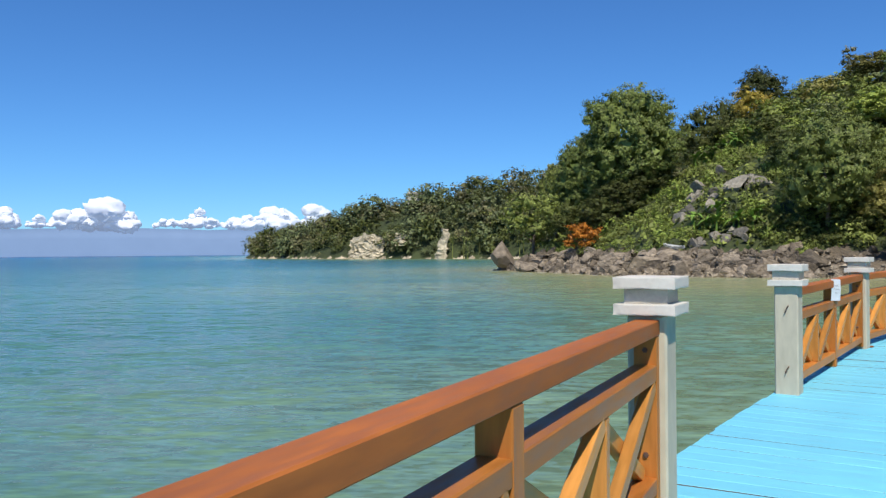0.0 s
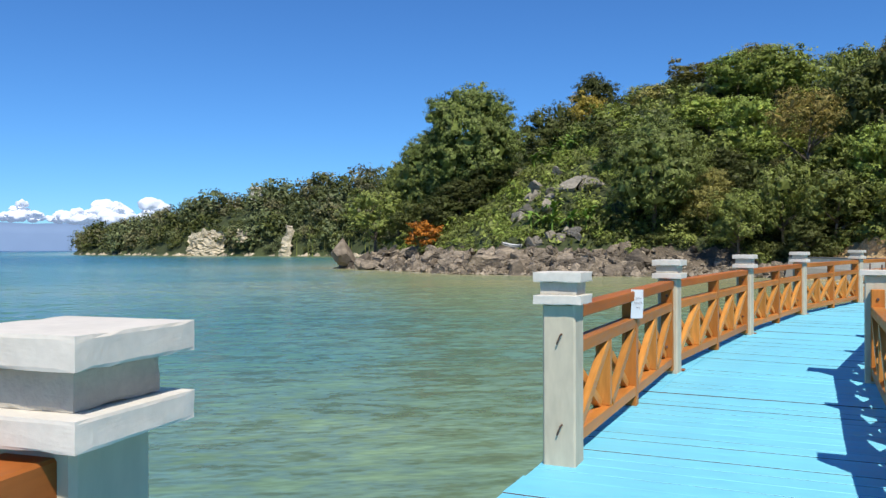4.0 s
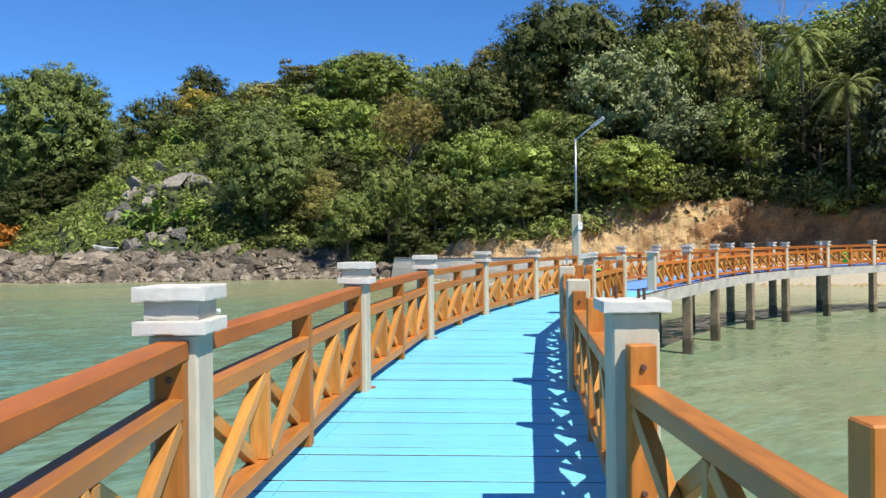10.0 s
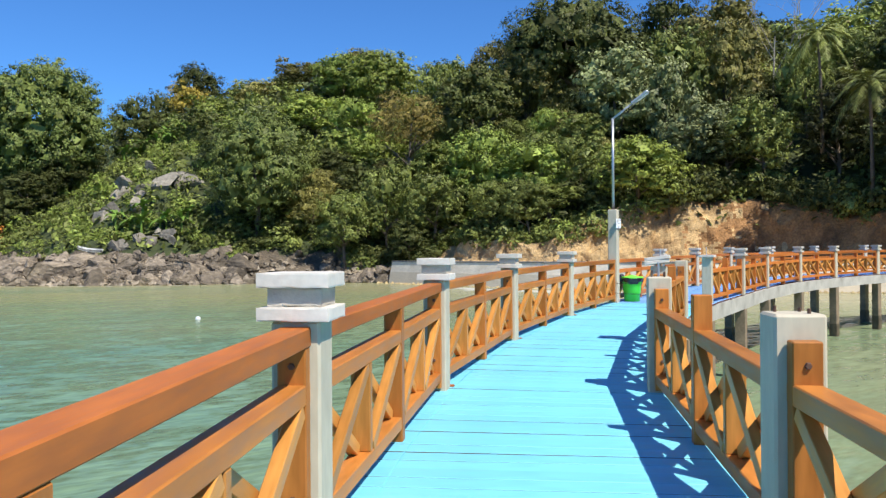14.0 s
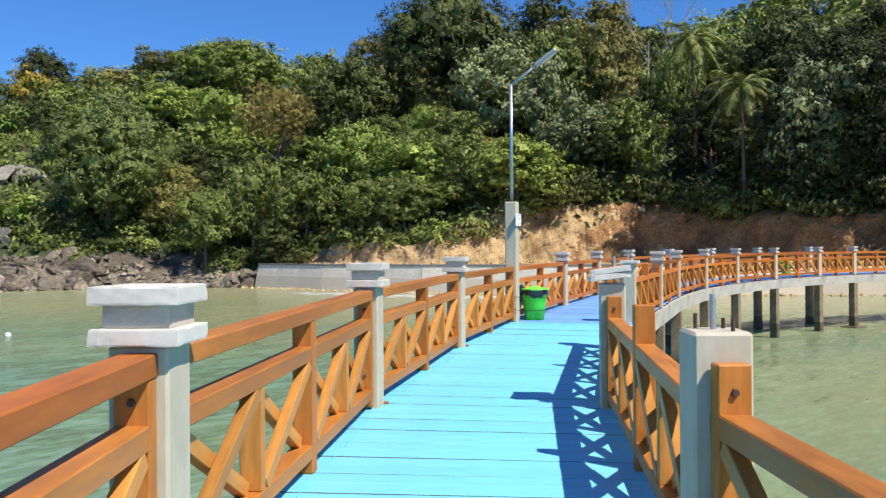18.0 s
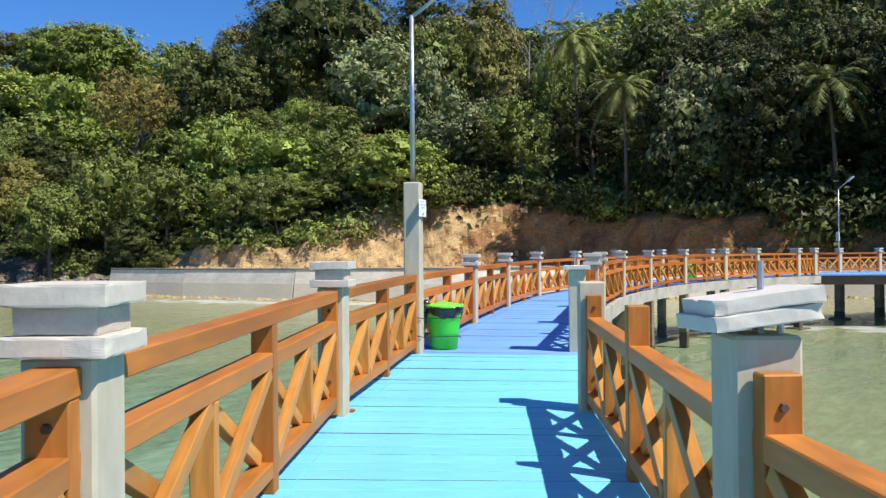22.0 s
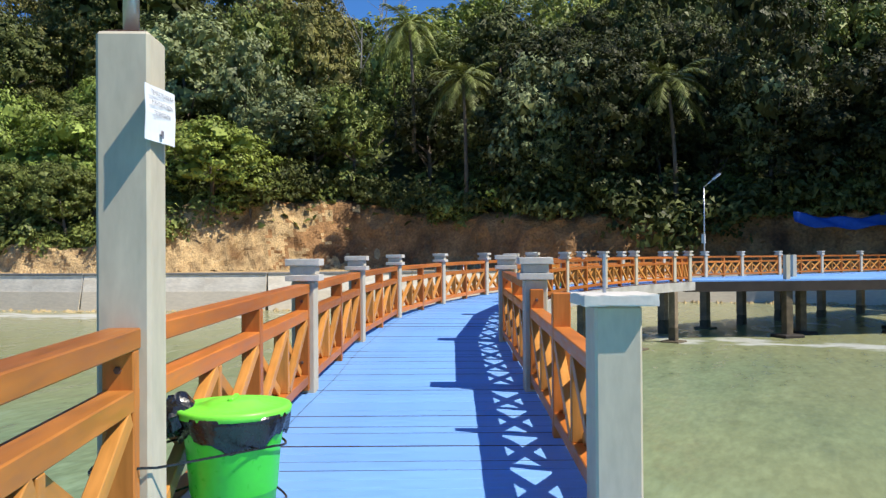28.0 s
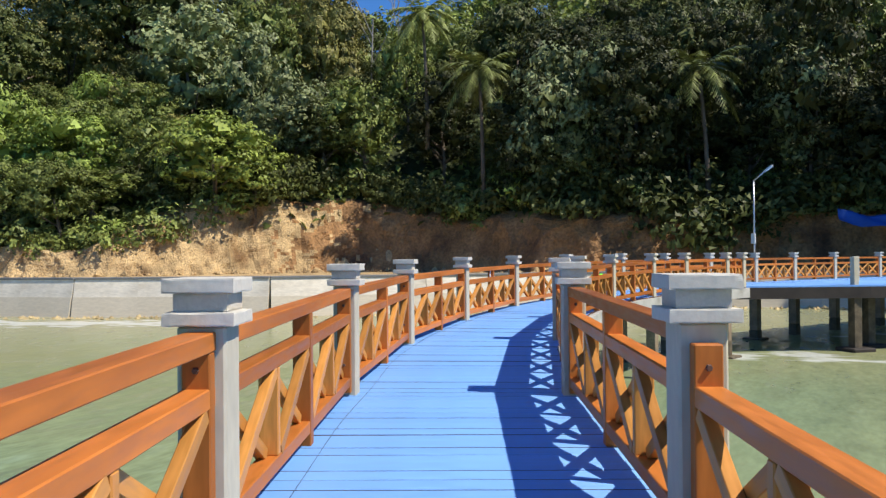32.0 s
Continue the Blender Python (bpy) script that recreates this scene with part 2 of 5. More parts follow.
# ---- plan of the walkway: the deck's left edge, bay by bay, and its rise ----
EDGE = [(-6.0, -17.6), (-5.4, -13.5), (-4.3, -9.4), (-2.9, -5.4), (-1.27, -1.45), (0.86, 3.3), (2.965, 6.71), (5.29, 10.12), (8.07, 13.38), (10.985, 16.405), (14.187, 19.022), (17.7, 21.35), (21.165, 23.24),
        (25.1, 25.0), (28.96, 26.65), (32.92, 28.05), (37.05, 28.9), (41.2, 29.3), (45.4, 29.15), (49.5, 28.4), (52.71, 27.47), (55.94, 26.25), (59.15, 24.74), (61.92, 23.25),
        (64.91, 21.54), (68.4, 19.4), (72.0, 17.2), (75.6, 15.0), (79.2, 12.8)]
FIRST = -5
WIDTH = 1.9
SEA = -2.1


def rise(s):
    return max(0.0, 0.028 * (s - 1)) if s < 14 else 0.364


def edge(s):
    i = min(max(int(math.floor(s)) - FIRST, 1), len(EDGE) - 3)
    t = s - FIRST - i
    p0, p1, p2, p3 = (Vector(EDGE[k]) for k in (i - 1, i, i + 1, i + 2))
    pos = 0.5 * ((2 * p1) + (p2 - p0) * t + (2 * p0 - 5 * p1 + 4 * p2 - p3) * t * t + (3 * p1 - p0 - 3 * p2 + p3) * t ** 3)
    der = 0.5 * ((p2 - p0) + 2 * (2 * p0 - 5 * p1 + 4 * p2 - p3) * t + 3 * (3 * p1 - p0 - 3 * p2 + p3) * t * t)
    return pos, der.normalized()


def at(s, across, up=0.0):
    """A place on the walkway: bays along, metres right of the left edge, metres above the deck."""
    p, d = edge(s)
    return Vector((p.x + d.y * across, p.y - d.x * across, rise(s) + up))


def heading(s):
    return math.degrees(math.atan2(edge(s)[1].y, edge(s)[1].x))


S0, S1 = FIRST + 1, FIRST + len(EDGE) - 2

# ---- posts ----
POST = 0.22


def rough_slab(w, z0, z1, seed, chip=0.006):
    """A hand-cast slab with worn, chipped edges."""
    bm = box(-w / 2, w / 2, -w / 2, w / 2, z0, z1)
    bmesh.ops.subdivide_edges(bm, edges=bm.edges, cuts=7, use_grid_fill=True)
    half = (z1 - z0) / 2
    for v in bm.verts:
        c = Vector((v.co.x * 26 + seed * 7.3, v.co.y * 26, v.co.z * 26))
        ends = [abs(abs(v.co.x) - w / 2) < 0.001, abs(abs(v.co.y) - w / 2) < 0.001, abs(abs(v.co.z - z0 - half) - half) < 0.001]
        v.co += noise.noise_vector(c) * chip * 0.22
        if sum(ends) > 1:
            wear = 0.0015 + chip * 1.5 * max(0.0, noise.noise(c * 0.7 + Vector((0, 0, 9)))) ** 1.3
            v.co -= Vector((math.copysign(ends[0], v.co.x), math.copysign(ends[1], v.co.y), math.copysign(ends[2], v.co.z - z0 - half) * 0.7)) * wear
    return bm


SHIFT_L = {-1: 0.13}
SHIFT_R = {1: 0.04, 2: 0.062, 3: 0.03, 4: 0.05, 5: 0.05, 6: 0.08, 7: 0.085, 10: 0.19, 11: 0.22, 12: 0.27, 13: 0.29, 15: 0.085, 16: -0.5}


def right_line(s):
    """The right-hand post line, metres from the left edge: wider past the lamp column, posts shifted to fit the
    camera's view.
    """
    nudge = sum(v * max(0.0, 1 - abs(s - k)) for k, v in ((2.06, -0.06), (3.03, 0.04), (4.05, -0.016), (6.08, 0.016), (10.0, 0.08)))
    return WIDTH + POST / 2 + 0.085 * min(max((s - 7.1) / 0.8, 0.0), 1.0) + nudge


def concrete_post(s, side, cap="full", height=1.055, seed=0, rebar=False):
    s += SHIFT_R.get(s, 0.0) if side == "R" else SHIFT_L.get(s, 0.0)
    c = at(s, -POST / 2 if side == "L" else right_line(s))
    p = empty("concrete_post", pose(c.x, c.y, c.z, 0, 0, heading(s)))
    b = POST / 2
    bm = box(-b, b, -b, b, -0.02, height, bevel=0.012)
    part("shaft", bm, M_CONC, p)
    top = height
    cw = 0.345 if s < 0.5 else 0.322
    white = M_CAP if s < 4.5 else M_CAPGREY
    if cap == "full":
        part("lower_slab", rough_slab(cw, height, height + 0.062, seed), white, p, "white-painted rough concrete slab")
        part("neck", rough_slab(0.245, height + 0.062, height + 0.145, seed + 5, 0.006), M_NECK, p)
        part("top_slab", rough_slab(cw, height + 0.145, height + 0.212, seed + 9), white, p, "white-painted rough concrete slab")
        top = height + 0.212
    elif cap == "one":
        part("top_slab", rough_slab(0.31 if s < 3 else 0.345, height, height + 0.055, seed, 0.007), M_CAP, p, "single rough cap slab with broken edges")
        top = height + 0.06
        if s > 6:
            part("rebar", tube(bmesh.new(), [(0.04, 0.03, height), (0.045, 0.03, height + 0.24)], [0.009, 0.009], 7), M_STEEL, p, "upright steel rod")
    elif cap == "tilted":
        for k, (dz, an) in enumerate(((0.03, -7), (0.083, -8))):
            sl = part("cap_slab", rough_slab(0.345, 0, 0.052, seed + k * 3, 0.008), M_CAP, p, "loose tilted cap slab")
            sl.matrix_local = pose(0.0, 0.025 - 0.012 * k, height + dz, an, 2, 3 - 4 * k)
        top = height + 0.15
        for x, y, z0, z1 in ((0.0, -0.02, height - 0.02, height + 0.235), (-0.03, -0.07, height - 0.02, height + 0.05), (0.05, 0.05, height - 0.02, height + 0.04)):
            part("rebar", tube(bmesh.new(), [(x, y, z0), (x, y, z1)], [0.011, 0.011], 7), M_STEEL, p, "bent steel rod")
    if side == "L" and 1 < s < 7:
        part("wedge", box(b - 0.02, b + 0.05, -b - 0.035, -b + 0.02, 0.0, 0.018, bevel=0.005), M_WOODT, p, "small red timber wedge")
    if rebar:
        if int(s) == 4:
            part("pipe", tube(bmesh.new(), [(0.02, 0.0, top - 0.02), (0.022, 0.002, top + 0.135)], [0.011, 0.011], 8), M_STEEL, p, "upright grey steel pipe")
        for x, y, h in ((-0.06, -0.05, 0.05), (0.05, 0.06, 0.06), (0.06, -0.05, 0.04)):
            part("rebar", tube(bmesh.new(), [(x, y, top - 0.02), (x, y, top + (h * 0.45 if int(s) == 3 else h))], [0.008, 0.008], 6), M_RUST, p)
    note = {"full": "grey concrete railing post with a double white cap", "one": "grey concrete railing post with one rough cap slab",
            "tilted": "grey concrete railing post with loose tilted cap slabs", "none": "unfinished grey concrete railing post without a cap"}[cap]
    return tagged(p, note, "post", "railing posts")


CAPS_R = {-1: "none", 0: "full", 1: "none", 2: "one", 3: "none", 4: "none", 5: "tilted", 6: "none", 7: "one"}
for k in range(S0, S1 + 1):
    if k not in (7, 17):
        concrete_post(k, "L", "full", seed=k)
    if not 17 <= k < 21:
        concrete_post(k, "R", CAPS_R.get(k, "full"), 1.055 if k > 7 else 1.11 if k in (1, 2) else 1.075, k + 40, k in (1, 2, 3, 4))


# ---- railing panels ----
def timber(name, p, x, z, length, thick, deep, turn, material, e=0.006, y=0.0):
    """A squared timber that lies along its own x, so that the grain follows it."""
    ob = part(name, box(-length / 2, length / 2, -deep / 2, deep / 2, -thick / 2, thick / 2, bevel=e), material, p)
    ob.matrix_local = pose(x, y, z, 0, turn, 0)
    return ob


def railing(s0, s1, side, top=True):
    moved = SHIFT_R if side == "R" else SHIFT_L
    q0, q1 = s0 + moved.get(s0, 0.0), s1 + moved.get(s1, 0.0)
    a, b = (at(q, -POST / 2 if side == "L" else right_line(q)) for q in (q0, q1))
    d = b - a
    ln = Vector((d.x, d.y)).length
    tilt = -math.degrees(math.atan2(d.z, ln))
    p = empty("railing_panel", pose(a.x, a.y, a.z, 0, tilt, math.degrees(math.atan2(d.y, d.x))))
    x0, x1 = POST / 2, ln - POST / 2
    wood = M_WOOD if s0 < 7 else M_WOODR
    mid = ln / 2
    e = 0.006
    if top:
        part("top_rail", box(x0 - 0.01, x1 + 0.01, -0.066, 0.066, 0.945, 1.03, bevel=e), M_WOODT if s0 < 4 else wood, p)
    part("middle_rail", box(x0 - 0.01, x1 + 0.01, -0.061, 0.061, 0.7, 0.79, bevel=e), wood, p)
    part("bottom_rail", box(x0 - 0.01, x1 + 0.01, -0.059, 0.059, 0.09, 0.18, bevel=e), wood, p)
    tip = 0.945 if top else 0.97
    for x in (x0 + 0.039, x1 - 0.039):
        timber("end_stile", p, x, (0.03 + tip) / 2, tip - 0.03, 0.075, 0.125, 90, wood)
    tall = tip if top else {1: 1.04, 5: 1.02}.get(s0, 1.03)
    timber("middle_post", p, mid, tall / 2, tall, 0.1, 0.128, 90, wood)
    xs = (x0 + 0.077, (x0 + mid) / 2 + 0.01, mid - 0.05, mid + 0.05, (x1 + mid) / 2 - 0.01, x1 - 0.077)
    for x in (xs[1], xs[4]):
        timber("short_post", p, x, 0.44, 0.52, 0.06, 0.118, 90, M_BRACE)
    spans = ((xs[0], xs[1] - 0.03), (xs[1] + 0.03, xs[2]), (xs[3], xs[4] - 0.03), (xs[4] + 0.03, xs[5]))
    inner = -1 if side == "L" else 1
    for u, v in spans:
        h = 0.52
        an = math.degrees(math.atan2(h, v - u))
        le = math.hypot(h, v - u) - 0.055
        for sg, y in ((1, 0.031 * inner), (-1, -0.031 * inner)):
            timber("brace", p, (u + v) / 2, 0.44, le, 0.078, 0.06, -sg * an, M_BRACE, 0.004, y)
    for z in (0.3, 0.87):
        part("bolt", tube(bmesh.new(), [(x1 - 0.076, 0, z), (x1 - 0.09, 0, z)], [0.017, 0.013], 6), M_RUST, p)
    note = "varnished orange-brown timber railing panel with crossed braces" if top else "unfinished varnished timber railing panel without its top rail"
    return tagged(p, note, "railing", "railing panels")


for k in range(S0, S1):
    if k != 0:
        railing(k, k + 1, "L")
    if k != 6 and not 16 <= k < 21:
        railing(k, k + 1, "R", k >= 8)

# ---- deck, beams and piles ----
deck_cyan = tagged(new("floor_light"), "light blue painted timber plank deck", "deck", kind="structure")
deck_blue = tagged(new("floor_blue"), "royal blue painted timber plank deck", "deck", kind="structure")


def plank_mesh(name, material):
    bm = box(-0.0955, 0.0955, -1.2, 1.2, -0.045, 0.0, bevel=0.003)
    for f in bm.faces:
        f.material_index = int(abs(f.normal.z) < 0.3)
    me = bpy.data.meshes.new(name)
    bm.to_mesh(me)
    bm.free()
    me.materials.append(material)
    me.materials.append(M_SIDE)
    return me


M_SIDE = mat("bare_plank_edge", (0.12, 0.05, 0.03), 0.85, vary=0.35, scale=(1.5, 14), bump=0.2, dark=(0.03, 0.02, 0.016), dist=0.004)
PLANK = {True: plank_mesh("plank", M_CYAN), False: plank_mesh("plank", M_BLUE)}
rng = random.Random(5)
s = float(S0)
while s < S1:
    cy = s < 6.98
    ob = new("plank", PLANK[cy])
    ob.parent = deck_cyan if cy else deck_blue
    c = at(s, WIDTH / 2 + rng.uniform(-0.012, 0.012), rng.uniform(-0.0035, 0.0035))
    ob.matrix_world = pose(c.x, c.y, c.z, rng.uniform(-0.05, 0.05), rng.uniform(-0.5, 0.5), heading(s) + rng.uniform(-0.2, 0.2))
    pace = (at(s + 0.01, WIDTH / 2) - at(s, WIDTH / 2)).length * 100
    s += 0.2 / pace * rng.choice((0.962, 0.966, 0.97, 0.975, 0.985, 0.995, 1.01)) * (1.006 if cy else 1.025)

for k in range(S0, S1):
    for line in (lambda q: -POST / 2, right_line):
        a, b = at(k, line(k), -0.04), at(k + 1, line(k + 1), -0.04)
        d = b - a
        bm = box(-0.02, d.length + 0.02, -0.12, 0.12, -0.36, -0.004)
        me = bpy.data.meshes.new("edge_beam")
        bm.to_mesh(me)
        bm.free()
        me.materials.append(M_BEAM)
        g = new("edge_beam", me)
        g.matrix_world = pose(a.x, a.y, a.z, 0, -math.degrees(math.atan2(d.z, d.xy.length)), math.degrees(math.atan2(d.y, d.x)))
        tagged(g, "pale grey concrete edge beam under the deck", "beam", "edge beams", "structure")
for k in range(S0, S1 + 1):
    for across in (-POST / 2, right_line(k)):
        if across > 0 and 16 <= k < 21:
            continue
        q = k + (SHIFT_R.get(k, 0.0) if across > 0 else 0.0)
        c = at(q, across, -0.4)
        g = empty("support_column", pose(c.x, c.y, c.z, 0, 0, heading(q)))
        wet = SEA + 0.5 + 0.12 * math.sin(k * 2.1 + across) - c.z
        wide = 0.14 if k < 16 else 0.18
        part("shaft", box(-wide, wide, -wide, wide, wet, 0.0, bevel=0.012), M_PILE, g)
        bm = box(-wide - 0.007, wide + 0.007, -wide - 0.007, wide + 0.007, SEA - 1.5 - c.z, wet, bevel=0.01)
        bmesh.ops.subdivide_edges(bm, edges=bm.edges, cuts=3, use_grid_fill=True)
        for v in bm.verts:
            v.co += noise.noise_vector(v.co * 6 + Vector((k, across, 0))) * 0.02
            if v.co.z > wet - 0.08:
                v.co.z += 0.09 * noise.noise(Vector((v.co.x * 14, v.co.y * 14, k)))
        part("tide_band", bm, M_WEED, g, "dark weedy band left by the tide")
        if (k in (14, 15) and across > 0) or (k == 17 and across < 0):
            part("footing", box(-0.4, 0.4, -0.4, 0.4, SEA - 0.8 - c.z, SEA + 0.07 - c.z, bevel=0.03), M_WEED, g, "dark weedy footing block")
        tagged(g, "stained grey concrete column standing in the sea", "column", "walkway columns")


# ---- terrain ----
# ends south of y 12 are unseen land, added to shade the right bank
SHORE = [(-420, 1500), (-176, 640), (-60, 480), (10, 420), (60, 330), (38, 215), (5, 154), (13, 137), (21, 112), (33, 102.5), (50, 96), (57, 89), (57.5, 78), (59.5, 66), (64, 54),
         (70, 46), (77, 38), (81.5, 30), (83.2, 22), (81, 12), (72, 3), (62, -3), (50, -9), (46, -30), (50, -90)]
BANK = [(-420, 1500), (60, 330), (45, 220), (22, 163), (30, 139), (44, 119), (54, 104), (61, 96), (63.5, 86), (64, 79), (67.5, 72), (78, 66.5), (84.5, 61), (86, 56), (84, 48), (82, 42), (84, 34), (86.5, 27),
        (86.5, 19), (82, 9), (72, -2), (60, -9), (56, -30), (60, -90)]
SH, BK = np.array(SHORE, float), np.array(BANK, float)


def inland(x, y, line=SH):
    """Signed distance from the shoreline, positive on land (to the left of the line's way back)."""
    a, b = line[:-1], line[1:]
    x, y = np.asarray(x, float), np.asarray(y, float)
    p = np.stack([x, y], -1)[..., None, :]
    d = b - a
    t = np.clip(((p - a) * d).sum(-1) / (d * d).sum(-1), 0, 1)
    q = a + t[..., None] * d
    v = p - q
    dist = np.hypot(v[..., 0], v[..., 1])
    k = dist.argmin(-1)
    cr = d[:, 0] * v[..., 1] - d[:, 1] * v[..., 0]
    sg = np.take_along_axis(cr, k[..., None], -1)[..., 0]
    return np.take_along_axis(dist, k[..., None], -1)[..., 0] * np.where(sg > 0, 1, -1)


def smooth(x, a, b):
    t = np.clip((x - a) / (b - a), 0, 1)
    return t * t * (3 - 2 * t)


def bank_high(y):
    """Height of the cut bank: low by the rocks, high in the middle, lower again by the platform."""
    return 2.2 + 4.2 * smooth(-y, -74, -67) - 1.8 * smooth(-y, -62, -50)


def ground(x, y):
    d, e = inland(x, y), inland(x, y, BK)
    w = smooth(-y, -95, -86)
    k = 0.62 + 0.02 * smooth(-y, -150, -84)
    rocky = SEA - 1.0 + np.clip(d + 1, 0, 8) * 0.40 + np.clip(d - 7, 0, 52) * k + np.clip(d - 59, 0, 400) * 0.16
    high = bank_high(y)
    road = 0.3 + np.clip(e * 2.8, 0, high) + np.clip(e - 2, 0, 48) * k + np.clip(e - 50, 0, 400) * 0.14
    road = np.where(d < 0.5, SEA - 1.5, road)
    z = rocky * (1 - w) + road * w
    far = smooth(y, 205, 290)
    cape = SEA - 1 + np.minimum(np.clip(d + 1, 0, 300) * 1.0, 9 + 26 * (1 - smooth(y, 400, 660)) + np.clip(d, 0, 90) * 0.13)
    return z * (1 - far) + cape * far


def spot(x, y, up=0.0):
    return Vector((x, y, float(ground(np.array(x), np.array(y))) + up))


def hill(name, x0, x1, y0, y1, step, label):
    nx, ny = int((x1 - x0) / step), int((y1 - y0) / step)
    X, Y = np.meshgrid(np.linspace(x0, x1, nx), np.linspace(y0, y1, ny))
    Z = ground(X, Y)
    J = np.array([noise.fractal(Vector((a * 0.25, b * 0.25, 0)), 0.9, 2.1, 4) for a, b in zip(X.ravel(), Y.ravel())]).reshape(X.shape)
    D = inland(X, Y)
    Z = Z + J * np.clip((D - np.where(Y < 90, D - inland(X, Y, BK) - 1, 0)) / 6, 0, 1) * 0.9
    E = inland(X, Y, BK)
    Z = Z - 1.0 * smooth(E, -0.5, 0.5) * smooth(-E, -6.0, -3.0) * (Y < 88)
    Z = np.where(D < -6, SEA - 4, Z)
    me = bpy.data.meshes.new(name)
    idx = np.arange(nx * ny).reshape(ny, nx)
    F = np.stack([idx[:-1, :-1], idx[:-1, 1:], idx[1:, 1:], idx[1:, :-1]], -1).reshape(-1, 4)
    me.from_pydata(np.stack([X, Y, Z], -1).reshape(-1, 3).tolist(), [], F.tolist())
    me.materials.append(M_SOIL)
    me.materials.append(M_DIRT)
    me.materials.append(M_ROCKY)
    cx, cy = X[:-1, :-1].ravel() + step / 2, Y[:-1, :-1].ravel() + step / 2
    D = inland(cx, cy)
    me.polygons.foreach_set("material_index", np.where((inland(cx, cy, BK) < 2.6) & (cy < 90), 1, np.where((D < 9) & (cy < 150), 2, 0)))
    me.polygons.foreach_set("use_smooth", [True] * len(me.polygons))
    ob = new(name, me)
    return tagged(ob, label, "hillside", kind="structure")


hill("ground", 0, 230, -70, 262, 1.3, "steep forested hillside above a cut earth bank")
hill("ground_far", -420, 260, 258, 1000, 9, "far wooded headland above the sea")


# ---- foliage ----
def quads_mesh(name, V, material, k=4):
    n = len(V) // k
    me = bpy.data.meshes.new(name)
    me.vertices.add(k * n)
    me.vertices.foreach_set("co", np.ascontiguousarray(V, dtype=np.float32).ravel())
    me.loops.add(k * n)
    me.loops.foreach_set("vertex_index", np.arange(k * n, dtype=np.int32))
    me.polygons.add(n)
    me.polygons.foreach_set("loop_start", np.arange(0, k * n, k, dtype=np.int32))
    me.materials.append(material)
    me.update(calc_edges=True)
    return me


def leaves(C, N, size, R, tri=False):
    """One pointed leaf at each place, facing about along N."""
    n = len(C)
    N = N / np.linalg.norm(N, axis=1, keepdims=True)
    T = R.normal(size=(n, 3))
    T[:, 2] -= 0.5
    U = T - N * (T * N).sum(1, keepdims=True)
    U /= np.linalg.norm(U, axis=1, keepdims=True) + 1e-9
    W = np.cross(N, U)
    s = size * R.uniform(0.6, 1.35, (n, 1))
    sag = N * s * 0.18
    if tri:
        return np.stack([C - U * s * 0.5 - W * s * 0.4, C + U * s * 0.75 - sag, C - U * s * 0.35 + W * s * 0.4], 1).reshape(-1, 3)
    return np.stack([C - U * s * 0.6, C + W * s * 0.34 + sag, C + U * s * 0.6, C - W * s * 0.34 + sag], 1).reshape(-1, 3)


def crown_leaves(R, rad, low, top, lobes, size, clump=0.66, per=23, flat=0.8, reach=0.64, core=34, spray=0.27):
    """Leaves in clumps over the outside of many lobes, round a core of larger shaded leaves."""
    cz, hz = (low + top) / 2, (top - low) / 2
    k = np.arange(lobes) + 0.5
    el = np.clip(1 - 1.85 * k / lobes + R.uniform(-0.16, 0.16, lobes), -0.9, 0.97)
    az = k * 2.399963 + R.uniform(0, 6.3)
    ring = np.sqrt(1 - el * el) * R.uniform(0.75, 1.15, lobes)
    L = np.stack([np.cos(az) * ring * rad * reach, np.sin(az) * ring * rad * reach, cz + el * hz * 0.66], -1)
    LR = rad * R.uniform(0.26, 0.46, lobes)
    S = np.array([1.0, 1.0, flat])
    C, O, V = [], [], []
    mid = np.array([0, 0, cz - hz * 0.2])
    for i in range(lobes):
        n = int(4 * math.pi * LR[i] ** 2 * 0.6 / (clump * clump * 2.2)) + 4
        D = R.normal(size=(n, 3))
        D /= np.linalg.norm(D, axis=1, keepdims=True)
        P = L[i] + D * S * LR[i] * R.uniform(0.72, 1.2, (n, 1))
        out = P - mid
        out /= np.linalg.norm(out, axis=1, keepdims=True)
        ok = (D * out).sum(1) > -0.2
        for j in range(lobes):
            if j != i:
                ok &= np.linalg.norm((P - L[j]) / (S * LR[j]), axis=1) > 0.8
        C.append(P[ok])
        O.append(D[ok])
        if core:
            D = R.normal(size=(core, 3))
            D /= np.linalg.norm(D, axis=1, keepdims=True)
            V.append(leaves(L[i] + D * S * LR[i] * R.uniform(0.35, 0.66, (core, 1)), D + R.normal(size=D.shape) * 0.2, LR[i] * 0.5, R, True))
    C, O = np.concatenate(C), np.concatenate(O)
    per, size = int(per * 1.12), size * 1.07
    cr = clump * R.uniform(0.55, 1.35, (len(C), 1))
    C, O, cr = np.repeat(C, per, 0), np.repeat(O, per, 0), np.repeat(cr, per, 0)
    D = R.normal(size=C.shape)
    D /= np.linalg.norm(D, axis=1, keepdims=True)
    D = D + O * 0.45 + np.array([0, 0, 0.2])
    P = C + D * cr * np.array([1, 1, 0.55]) * R.uniform(0.35, 1.0, (len(C), 1))
    N = D * 0.65 + O * 0.45 + np.array([0, 0, 0.35]) + R.normal(size=C.shape) * spray
    V.append(leaves(P, N, size, R, True))
    return np.concatenate(V)


